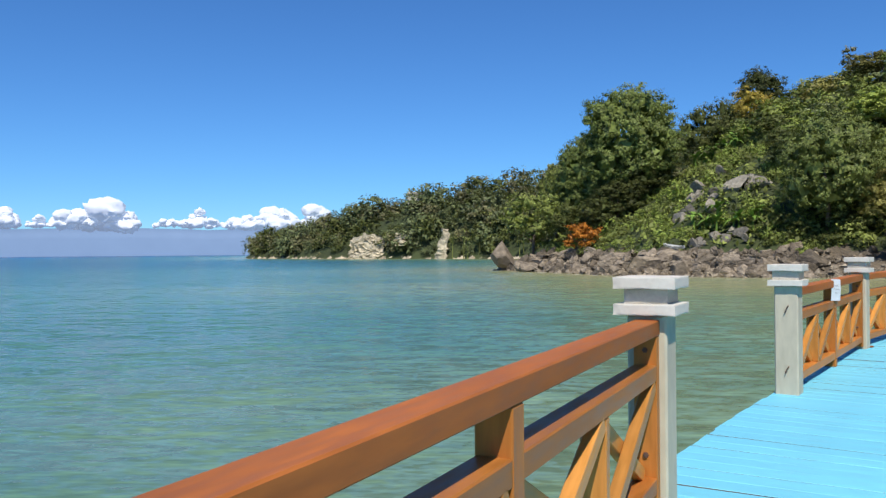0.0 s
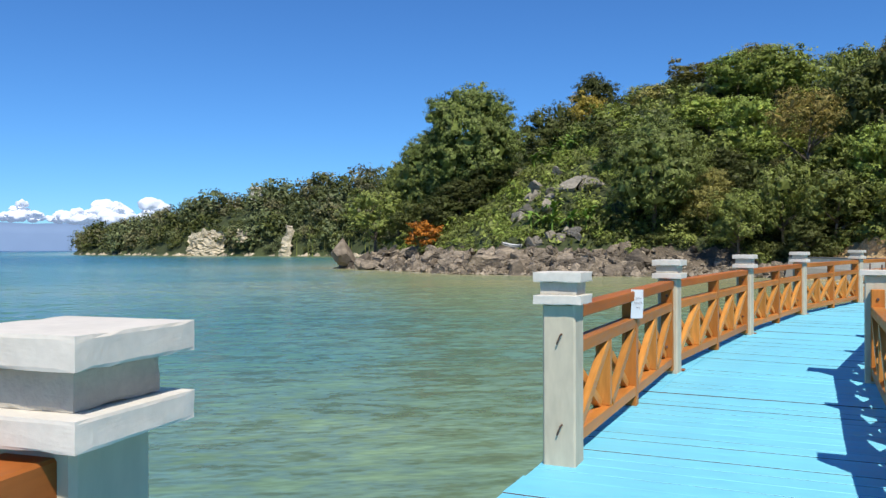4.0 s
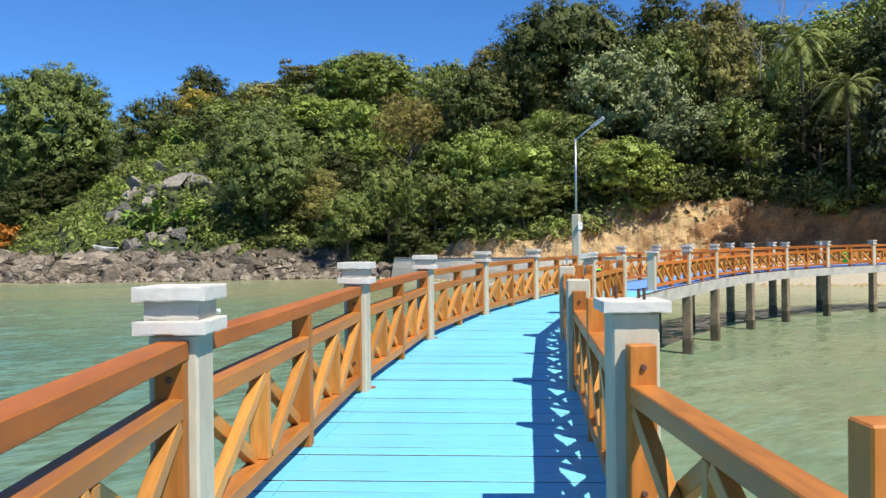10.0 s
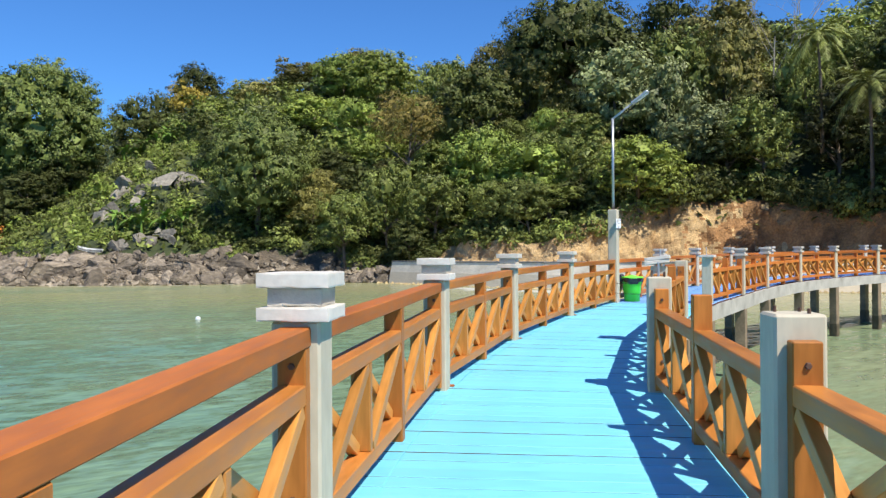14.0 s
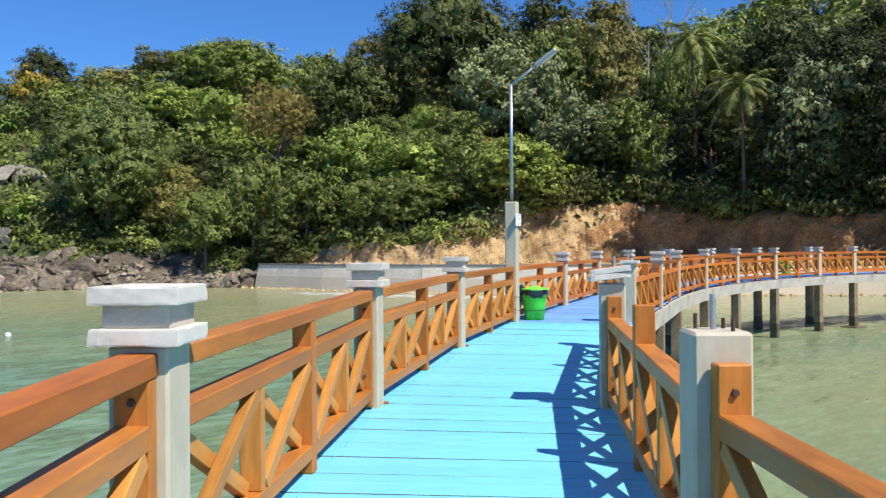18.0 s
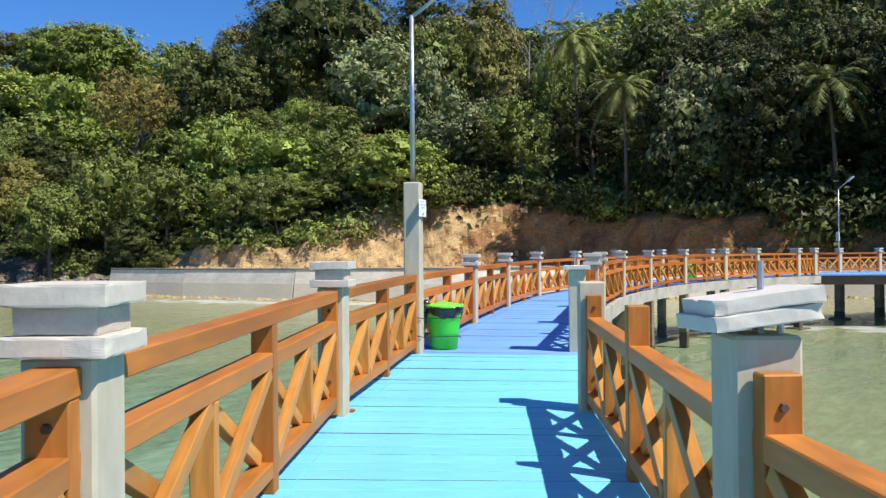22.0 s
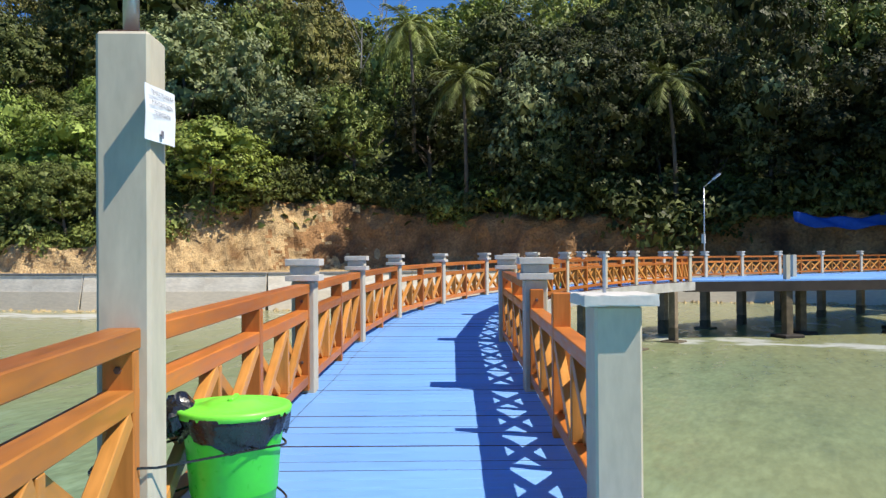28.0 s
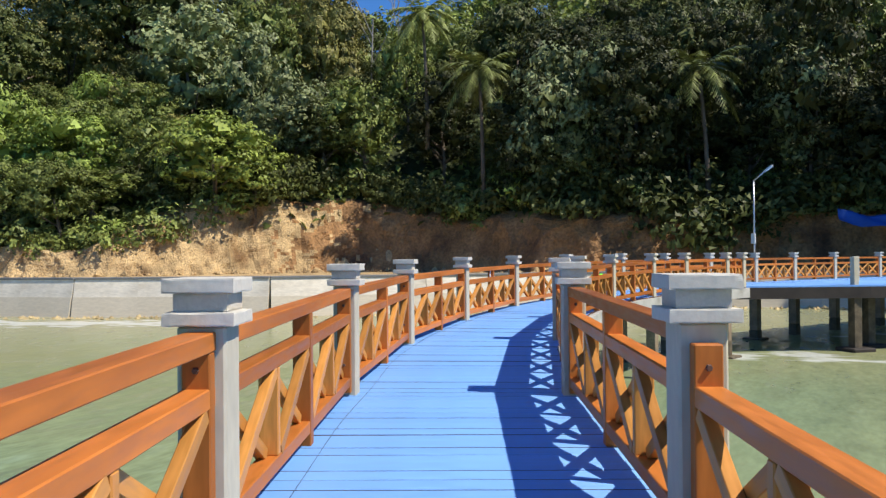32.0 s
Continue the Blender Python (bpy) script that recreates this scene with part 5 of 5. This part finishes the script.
def paper_sign(m, w, h, lines, size, gap, top, label, icon=False):
    p = empty("paper_sign", m)
    bm = bmesh.new()
    bmesh.ops.create_grid(bm, x_segments=8, y_segments=6, size=0.5)
    for v in bm.verts:
        v.co = Vector((v.co.x * w, v.co.y * h, 0.004 * math.sin(v.co.x * 5) + 0.002 * math.cos(v.co.y * 7)))
    bmesh.ops.solidify(bm, geom=bm.faces[:], thickness=0.002)
    part("sheet", bm, M_PAPER, p)
    for i, t in enumerate(lines):
        words(t, size, M_INK, p, pose(0, top - i * gap, 0.0085))
    if icon:
        part("bin_pictogram", box(-0.011, 0.011, -h * 0.42, -h * 0.28, 0.0075, 0.0085), M_INK, p)
    return tagged(p, label, "sign")


c = at(6.985, 0.03, 1.9)
paper_sign(pose(c.x, c.y, c.z, 90, 0, heading(7) - 8), 0.265, 0.225, ("TEMPATKANLAH", "MANTAN PADA", "TEMPATNYA"), 0.027, 0.04, 0.08,
           "white paper notice fixed to the lamp column", True)
c = at(1.485, -POST / 2 + 0.12, 0.915)
paper_sign(pose(c.x, c.y, c.z, 90, 3, heading(1.5) - 12), 0.25, 0.255, ("DILARANG", "DUDUK DIATAS", "PAGAR"), 0.025, 0.042, 0.05, "white paper notice pinned to the timber railing")
c = at(11.5, -POST / 2 + 0.075, 0.9)
paper_sign(pose(c.x, c.y, c.z, 90, 0, heading(11.5)), 0.28, 0.2, (), 0.03, 0.04, 0.05, "white paper notice pinned to the far railing")


# ---- bins ----
def lathe(prof, n=32):
    bm = bmesh.new()
    rings = [[bm.verts.new((r * math.cos(2 * math.pi * k / n), r * math.sin(2 * math.pi * k / n), z)) for k in range(n)] for r, z in prof]
    for a, b_ in zip(rings, rings[1:]):
        for k in range(n):
            bm.faces.new((a[k], a[(k + 1) % n], b_[(k + 1) % n], b_[k]))
    bm.faces.new(rings[0][::-1])
    bm.faces.new(rings[-1])
    return bm


def bin_(s, across, bag=True):
    c = at(s, across, 0.003)
    p = empty("litter_bin", pose(c.x, c.y, c.z, 0, 0, heading(s)))
    part("bucket", lathe([(0.175, 0.0), (0.185, 0.004), (0.2, 0.2), (0.203, 0.203), (0.206, 0.21), (0.222, 0.42), (0.226, 0.43), (0.232, 0.5), (0.24, 0.52), (0.24, 0.54), (0.228, 0.54), (0.225, 0.5)]), M_LIME, p, smooth=True)
    lid = part("lid", lathe([(0.262, 0.56), (0.272, 0.565), (0.275, 0.59), (0.268, 0.602), (0.25, 0.604), (0.235, 0.598), (0.13, 0.612), (0.12, 0.625), (0.06, 0.63), (0.03, 0.63)]), M_LID, p, "bright lime green lid", smooth=True)
    part("lid_handle", box(-0.07, 0.07, -0.013, 0.013, 0.625, 0.645, bevel=0.006), M_LID, lid)
    if bag:
        bm = lathe([(0.245, 0.455), (0.254, 0.475), (0.262, 0.51), (0.27, 0.55), (0.272, 0.578)], 72)
        for v in bm.verts:
            a = math.atan2(v.co.y, v.co.x)
            lo = 1 - (v.co.z - 0.455) / 0.125
            e = (0.010 * math.sin(a * 13) + 0.007 * math.sin(a * 29 + 1) + 0.02 * math.sin(a * 5)) * (0.15 + lo)
            v.co.x *= 1 + e * 2
            v.co.y *= 1 + e * 2
            v.co.z += lo * (0.035 * math.sin(a * 3 + 0.6) + 0.012 * math.sin(a * 11))
        part("bag", bm, M_BAG, p, "black plastic bag folded over the rim", smooth=True)
        bm = bmesh.new()
        bmesh.ops.create_icosphere(bm, subdivisions=3, radius=0.09)
        for v in bm.verts:
            v.co = Vector((v.co.x * 1.7 - 0.05, v.co.y * 1.0 + 0.26, v.co.z * 0.95 + 0.56)) + noise.noise_vector(v.co * 18) * 0.05
        part("bag_fold", bm, M_BAG, p)
    return tagged(p, "lime green plastic litter bin with a lid on the deck", "bin", "litter bins")


bin_(7.112, 0.205)
bin_(13.4, 0.3, False)
# cords that tie the bin to the column
for z, w in ((0.45, 0.02), (0.2, 0.035)):
    a = at(7, -POST / 2, z)
    c = at(7.112, 0.205, z - 0.02)
    u = (c - a)
    pts = []
    for k in range(40):
        t = k / 39 * 2 * math.pi
        d = Vector((math.cos(t), math.sin(t), 0))
        r = 0.245 if d.dot(u.normalized()) > 0 else 0.168
        o = c if d.dot(u.normalized()) > 0 else a
        pts.append(tuple(o + d * r + Vector((0, 0, w * math.sin(t * 2)))))
    pts.append(pts[0])
    tagged(link("cord", tube(bmesh.new(), pts, [0.006] * len(pts), 5), M_BAG), "black cord tying the bin to the column", "cord")

# cable lying along the deck
pts = [tuple(at(s_, 0.05 + 0.02 * math.sin(s_ * 2.3) + 0.012 * math.sin(s_ * 7.1), 0.006)) for s_ in np.arange(1.7, 7.0, 0.1)]
tagged(link("cable", tube(bmesh.new(), pts, [0.003] * len(pts), 5), M_CYAN), "thin cable painted over with the light blue deck", "cable")
pts = [tuple(at(s_, 0.06 + 0.02 * math.sin(s_ * 2.3) + 0.012 * math.sin(s_ * 7.1), 0.004)) for s_ in np.arange(7.1, 12, 0.1)]
tagged(link("cable", tube(bmesh.new(), pts, [0.0022] * len(pts), 5), M_BAG), "thin dark cable lying along the royal blue deck", "cable")

# bent hooks in the first post
h = at(1, -POST / 2)
for z in (0.86, 0.27):
    hk = link("hook", tube(bmesh.new(), [(0.0, 0, 0), (-0.03, 0, 0.0), (-0.038, 0.004, -0.008), (-0.035, 0.018, -0.04), (-0.026, 0.028, -0.065)], [0.006] * 5, 7), M_RUST)
    hk.matrix_world = pose(h.x, h.y, h.z + z, 0, 0, heading(1)) @ pose(-POST / 2 + 0.01, -0.02, 0)
    tagged(hk, "bent rusty iron hook set in the concrete post", "hook", "iron hooks")

# a strip of white tape wrapped on the top rail
c = at(5.58, -POST / 2 + 0.0675, 0.988)
tp_ = link("tape_strip", box(-0.004, 0.004, -0.0015, 0.0015, -0.036, 0.036), M_PAPER)
tp_.matrix_world = pose(c.x, c.y, c.z, 0, 0, heading(5.58))
tagged(tp_, "thin strip of white tape on the timber top rail", "tape")

# a small white float on the water
bm = bmesh.new()
bmesh.ops.create_uvsphere(bm, u_segments=16, v_segments=10, radius=0.14)
fl = link("float", bm, M_WHITE, smooth=True)
fl.matrix_world = pose(21.0, 52.4, SEA + 0.04)
tagged(fl, "small white float drifting on the sea", "float")

# ---- side platform ----
PZ = rise(16) + 0.02
poly = [Vector(p) for p in ((53.6, 25.1), (55.9, 20.6), (58.6, 16.6), (61.6, 12.5), (70.5, 16.0), (66.6, 18.2), (62.6, 20.5), (58.8, 22.4))]
plat = empty("side_platform", Matrix.Translation((57, 21, 0)))
o = Vector((57, 21, 0))


def slab(poly, z0, z1):
    bm = bmesh.new()
    lo = [bm.verts.new(Vector((q.x, q.y, z0)) - o) for q in poly]
    hi = [bm.verts.new(Vector((q.x, q.y, z1)) - o) for q in poly]
    bm.faces.new(lo[::-1])
    bm.faces.new(hi)
    for i in range(len(poly)):
        j = (i + 1) % len(poly)
        bm.faces.new((lo[i], lo[j], hi[j], hi[i]))
    bmesh.ops.recalc_face_normals(bm, faces=bm.faces)
    return bm


part("deck", slab(poly, PZ - 0.06, PZ), M_BLUE, plat, "royal blue painted deck")
for a, b_ in zip(poly[:4], poly[1:4]):
    d = b_ - a
    bm = box(0.0, d.length, 0.0, 0.18, -0.42, 0.0)
    bb = part("edge_beam", bm, M_DARKWOOD, plat, "dark stained beam")
    bb.matrix_local = Matrix.Translation(Vector((a.x, a.y, PZ - 0.07)) - o) @ pose(0, 0, 0, 0, 0, math.degrees(math.atan2(d.y, d.x)))
for i, (x, y) in enumerate(((55.9, 21.15), (57.6, 20.6), (62.0, 16.4), (59.2, 16.6), (61.8, 13.4))):
    pl = part("support", box(-0.17, 0.17, -0.17, 0.17, SEA - 1.0, PZ - 0.45, bevel=0.015), M_WEED, plat)
    pl.matrix_local = Matrix.Translation(Vector((x, y, 0)) - o) @ pose(0, 0, 0, 0, 0, -50)
    ft = part("footing", box(-0.5, 0.5, -0.5, 0.5, SEA - 0.8, SEA + 0.14, bevel=0.04), M_DARKWOOD, pl, "dark weedy footing block")
    ft.matrix_local = Matrix()
for x, y in ((55.88, 21.15), (60.6, 20.9), (59.3, 16.8)):
    ps = part("post", box(-0.11, 0.11, -0.11, 0.11, PZ - 0.1, PZ + 1.05, bevel=0.012), M_CONC, plat)
    ps.matrix_local = Matrix.Translation(Vector((x, y, 0)) - o) @ pose(0, 0, 0, 0, 0, -50)
tagged(plat, "blue side platform on dark beams and stained piles", "platform")

# ---- tarpaulin among the trees ----
bm = bmesh.new()
bmesh.ops.create_grid(bm, x_segments=16, y_segments=8, size=0.5)
for v in bm.verts:
    x, y = v.co.x, v.co.y
    v.co = Vector((x * 7.5, y * 0.8, -1.1 * (0.25 - x * x) * 4 * 0.5 + 0.5 * y + 0.12 * math.sin(x * 17 + y * 5)))
bmesh.ops.solidify(bm, geom=bm.faces[:], thickness=0.02)
tp = link("tarpaulin", bm, M_TARP, smooth=True)
tp.matrix_world = pose(84.0, 17.2, 4.2, 30, 0, -80)
tagged(tp, "blue tarpaulin slung between trees above the bank", "tarpaulin")


# ---- banana plants and other slope plants ----
def banana(seed):
    R = np.random.RandomState(seed)
    t = empty("banana_plant", Matrix())
    part("stem", tube(bmesh.new(), [(0, 0, -0.4), (0.05, 0, 1.0), (0.08, 0, 1.9)], [0.16, 0.13, 0.08], 8), M_BANANA, t)
    for k in range(9):
        a = 2 * math.pi * k / 9 + R.uniform(-0.3, 0.3)
        up, le = R.uniform(0.5, 1.5), R.uniform(1.7, 2.4)
        V = []
        P = [np.array([math.cos(a) * le * q * 0.8, math.sin(a) * le * q * 0.8, 1.8 + up * le * 0.8 * q - le * 0.75 * q * q]) for q in np.linspace(0, 1, 8)]
        side = np.array([-math.sin(a), math.cos(a), 0.25])
        for i in range(7):
            w0, w1 = (0.3 * math.sin(math.pi * min(0.98, 0.1 + j / 7.5)) for j in (i, i + 1))
            V += [P[i], P[i] + side * w0, P[i + 1] + side * w1, P[i + 1]]
            V += [P[i] - side * w0 * [1, 1, -1], P[i], P[i + 1], P[i + 1] - side * w1 * [1, 1, -1]]
        lf = new("banana_leaf", quads_mesh("banana_leaf", np.array(V), M_BANANA))
        lf.parent = t
    return tagged(t, "banana plant with broad drooping leaves on the slope", "banana plant", "banana plants")


BAN = banana(3)
spots = [(34.6, 117.5), (35.8, 116.2), (37.7, 114.8), (38.8, 115.6), (40.3, 114.0), (36.6, 118.6), (33.6, 119.8), (41.5, 115.4), (44.5, 150.5), (46.3, 152), (48.2, 151), (50.3, 152.5), (52.2, 151), (47.0, 154.5), (54.6, 149.5), (49.5, 149.0), (43.0, 152.0)]
for x, y in spots[1:]:
    sc = rng.uniform(1.0, 1.5)
    copy_thing(BAN, Matrix.Translation(spot(x, y)) @ pose(0, 0, 0, 0, 0, rng.uniform(0, 360)) @ Matrix.Scale(sc, 4))
BAN.matrix_world = Matrix.Translation(spot(*spots[0]))

# two slender trees that stand above the ridge
for i, (x, y, zt, h_) in enumerate(((86.0, 181.0, 47.0, 13), (91.0, 178.0, 45.2, 11))):
    t = tree("slender_tree", "slender tree standing out above the ridge", 31 + i, 2.3 - 0.5 * i, 12.0, 5.0, 9, 0.3, M_FARDRY, 0.22, clump=0.6, per=10)
    t.matrix_world = Matrix.Translation((x, y, zt - 12.0))

# a bare grey tree against the sky, above the palms
def bare_tree(seed, height):
    R = random.Random(seed)
    t = empty("bare_tree", Matrix())
    bm = bmesh.new()

    def limb(p, d, length, thick, depth):
        q = p + d * length * 0.5 + Vector((R.uniform(-1, 1), R.uniform(-1, 1), 0)) * length * 0.05
        e = p + d * length
        tube(bm, [tuple(p), tuple(q), tuple(e)], [thick, thick * 0.8, thick * 0.55], 6)
        if depth:
            for _ in range(3):
                turn = Vector((R.uniform(-1, 1), R.uniform(-1, 1), R.uniform(-0.1, 0.6))) * 0.75
                limb(p + d * length * R.uniform(0.6, 1.0), (d + turn).normalized(), length * R.uniform(0.45, 0.65), thick * 0.5, depth - 1)

    limb(Vector((0, 0, -0.5)), Vector((0.04, 0.02, 1)).normalized(), height * 0.6, 0.12, 4)
    part("trunk", bm, M_PALEBARK, t, "bare pale branches")
    return tagged(t, "bare grey tree standing out against the sky", "tree", "bare trees")


M_PALEBARK = mat("pale_bark", (0.26, 0.24, 0.21), 0.9, vary=0.25, scale=(1, 9), bump=0.4, dist=0.03)
for i, (x, y, h_) in enumerate(((101.1, 67.5, 21.0), (104.5, 66.0, 19.0))):
    bare_tree(60 + i, h_).matrix_world = Matrix.Translation(spot(x, y))

# small white boat on the rocks
bm = bmesh.new()
n = 9
rings = []
for i in range(n):
    f = i / (n - 1)
    w = 0.42 * math.sin(math.pi * (0.08 + 0.84 * f)) ** 0.6
    rings.append([bm.verts.new((3.0 * (f - 0.5), sgn * w * wy, 0.32 + zz + 0.18 * (2 * f - 1) ** 2)) for sgn, wy, zz in ((-1, 1, 0.1), (-1, 0.7, -0.2), (0, 0, -0.3), (1, 0.7, -0.2), (1, 1, 0.1))])
for a, b_ in zip(rings, rings[1:]):
    for k in range(4):
        bm.faces.new((a[k], a[k + 1], b_[k + 1], b_[k]))
bmesh.ops.solidify(bm, geom=bm.faces[:], thickness=0.04)
bt = link("boat", bm, M_WHITE, smooth=True)
pb = spot(29.3, 115.0, 1.3)
bt.matrix_world = pose(pb.x, pb.y, pb.z, 12, 8, -25)
tagged(bt, "small white boat pulled up on the rocks", "boat")

# ---- far pale cliffs ----
for x, y, w, hh, an in ((-64, 480, 27, 15.5, -24), (-17, 437, 6, 18, -40), (-42, 462, 8, 16, -30)):
    bm = bmesh.new()
    bmesh.ops.create_grid(bm, x_segments=44, y_segments=30, size=0.5)
    for v in bm.verts:
        u, q = v.co.x, v.co.y + 0.5
        w1 = Vector((u * w * 0.22 + x, q * hh * 0.5, 0))
        e = abs(noise.noise(w1)) * 2.6 + noise.fractal(w1 * 2.4, 1.0, 2.0, 4) * 0.7
        low = hh * (0.55 if w == 8 else 0.0)
        v.co = Vector((u * w * (1 - 0.2 * q) + e * 0.4 + 3.5 * noise.noise(Vector((q * 3.1, x, u * 2))), 3.5 * q + e + 9 * abs(u) ** 2, low + (q * hh * (1 - 0.3 * u * u)) * (0.45 if low else 1.0) - 1 + 4.0 * noise.noise(w1 * 0.9) * q))
    cl = link("cliff", bm, M_CLIFF)
    cl.matrix_world = pose(x, y - 3, SEA, 0, 0, an)
    tagged(cl, "pale limestone cliff face on the far headland", "cliff", "far cliffs", "structure")
# pale shingle and boulders along the foot of the far headland
verts, faces = [], []
RF = np.random.RandomState(91)
for a, c in zip(SH[1:5], SH[2:6]):
    for _ in range(int(np.hypot(*(c - a)) * 1.6)):
        dv = (c - a) / np.hypot(*(c - a))
        q = a + (c - a) * RF.uniform() + np.array([-dv[1], dv[0]]) * RF.uniform(-1.5, 2.5)
        j = RF.uniform(0.6, 1.3, 6) * RF.choice((0.4, 0.6, 0.9, 1.5))
        o, z = len(verts), SEA + 0.1
        verts += [(q[0] + j[0] * 1.5, q[1], z), (q[0], q[1] + j[1], z), (q[0] - j[2] * 1.5, q[1], z), (q[0], q[1] - j[3], z), (q[0], q[1], z + j[4]), (q[0], q[1], z - j[5])]
        faces += [tuple(o + i for i in f) for f in ((0, 1, 4), (1, 2, 4), (2, 3, 4), (3, 0, 4), (1, 0, 5), (2, 1, 5), (3, 2, 5), (0, 3, 5))]
me = bpy.data.meshes.new("far_shingle")
me.from_pydata(verts, [], faces)
me.materials.append(mat("far_shingle", (0.42, 0.36, 0.26), 0.9, vary=0.25, scale=(0.4, 3), bump=0.3, island=0.4))
tagged(new("far_shingle", me), "pale shingle along the foot of the far headland", "shingle", kind="stuff")
# a small white house among the trees of the far ridge
hs = spot(-34.0, 505.0, 4.0)
hs.z = 38.5
house = empty("house", Matrix.Translation(hs) @ pose(0, 0, 0, 0, 0, -15))
part("wall", box(-4, 4, -2.5, 2.5, -9, -0.0), M_CAP, house)
bm = bmesh.new()
A = [bm.verts.new(p) for p in ((-4.4, -3, 0), (4.4, -3, 0), (4.4, 3, 0), (-4.4, 3, 0), (-4.4, 0, 1.6), (4.4, 0, 1.6))]
for f in ((0, 1, 5, 4), (2, 3, 4, 5), (0, 4, 3), (1, 2, 5), (3, 2, 1, 0)):
    bm.faces.new([A[q] for q in f])
part("roof", bm, M_NECK, house, "grey sheet roof")
tagged(house, "small white house among trees on the far ridge", "house")

# ---- far shore rocks and palms as one mass ----
V = []
for k in range(46):
    R = np.random.RandomState(900 + k)
    x = R.uniform(-10, 70)
    y = 430 + R.uniform(-30, 25) - 0.4 * x
    b0 = spot(x, y)
    top = np.array([b0.x, b0.y, b0.z + R.uniform(9, 13)])
    V += [np.array([b0.x - 0.25, b0.y, b0.z]), np.array([b0.x + 0.25, b0.y, b0.z]), top + [0.2, 0, 0], top - [0.2, 0, 0]]
    for j in range(11):
        a = j * 0.571 + R.uniform(0, 0.3)
        d = np.array([math.cos(a), math.sin(a), R.uniform(-0.2, 0.5)])
        sd = np.array([-math.sin(a), math.cos(a), 0]) * 0.55
        e = top + d * 3.4 + [0, 0, -1.2]
        V += [top, top + d * 1.8 + sd, e, top + d * 1.8 - sd]
tagged(new("far_palms", quads_mesh("far_palms", np.array(V), M_FROND)), "far coconut palms along the headland's ridge", "palm trees", kind="stuff")

# ---- clouds ----
def cloud(px, width, height, seed):
    R = random.Random(seed)
    bm = bmesh.new()
    for k in range(26):
        f = R.uniform(-0.5, 0.5)
        r = height * R.uniform(0.16, 0.34) * (1.15 - abs(f))
        z = R.uniform(0, 1) ** 1.6 * height * (1 - 1.6 * abs(f)) * 0.8 if abs(f) < 0.6 else 0
        m = Matrix.Translation((f * width, R.uniform(-40, 40), max(0, z))) @ Matrix.Diagonal((1.3, 1.0, 0.8, 1))
        bmesh.ops.create_icosphere(bm, subdivisions=3, radius=r, matrix=m)
    for v in bm.verts:
        v.co += noise.noise_vector(v.co * 0.05 + Vector((seed, 0, 0))) * height * 0.1 + noise.noise_vector(v.co * 0.15) * height * 0.04
    ob = link("cloud", bm, M_CLOUD, smooth=True)
    an = px
    ob.matrix_world = pose(3400 * math.sin(an), 3400 * math.cos(an), 118, 0, 0, -math.degrees(an))
    return tagged(ob, "white cumulus cloud low over the horizon", "cloud", "clouds", "structure")


# a glowing mesh that paints distant haze under the clouds, along the whole sea horizon
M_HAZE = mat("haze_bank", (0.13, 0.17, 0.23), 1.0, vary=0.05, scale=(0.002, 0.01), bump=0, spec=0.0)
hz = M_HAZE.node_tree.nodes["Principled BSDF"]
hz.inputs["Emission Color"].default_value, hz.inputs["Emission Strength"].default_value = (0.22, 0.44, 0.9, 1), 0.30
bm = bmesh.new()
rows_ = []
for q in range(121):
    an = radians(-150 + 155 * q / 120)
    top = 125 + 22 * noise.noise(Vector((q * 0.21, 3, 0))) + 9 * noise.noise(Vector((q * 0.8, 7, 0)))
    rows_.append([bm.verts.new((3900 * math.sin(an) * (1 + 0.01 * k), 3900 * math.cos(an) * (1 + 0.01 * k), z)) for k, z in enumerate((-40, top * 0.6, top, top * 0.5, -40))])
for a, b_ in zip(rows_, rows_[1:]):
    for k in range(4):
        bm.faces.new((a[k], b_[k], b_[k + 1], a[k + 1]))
tagged(link("backdrop_haze", bm, M_HAZE, smooth=True), "pale blue glowing mesh painted as haze along the sea horizon", "haze", kind="structure")
for i, (px, w, hh) in enumerate(((8, 80, 75), (125, 110, 95), (185, 190, 150), (300, 120, 45), (355, 130, 75), (430, 150, 70), (490, 170, 105), (560, 90, 110), (70, 90, 40))):
    cloud(math.atan((px - 784) / 1414.0) - 0.032, w, hh, i)
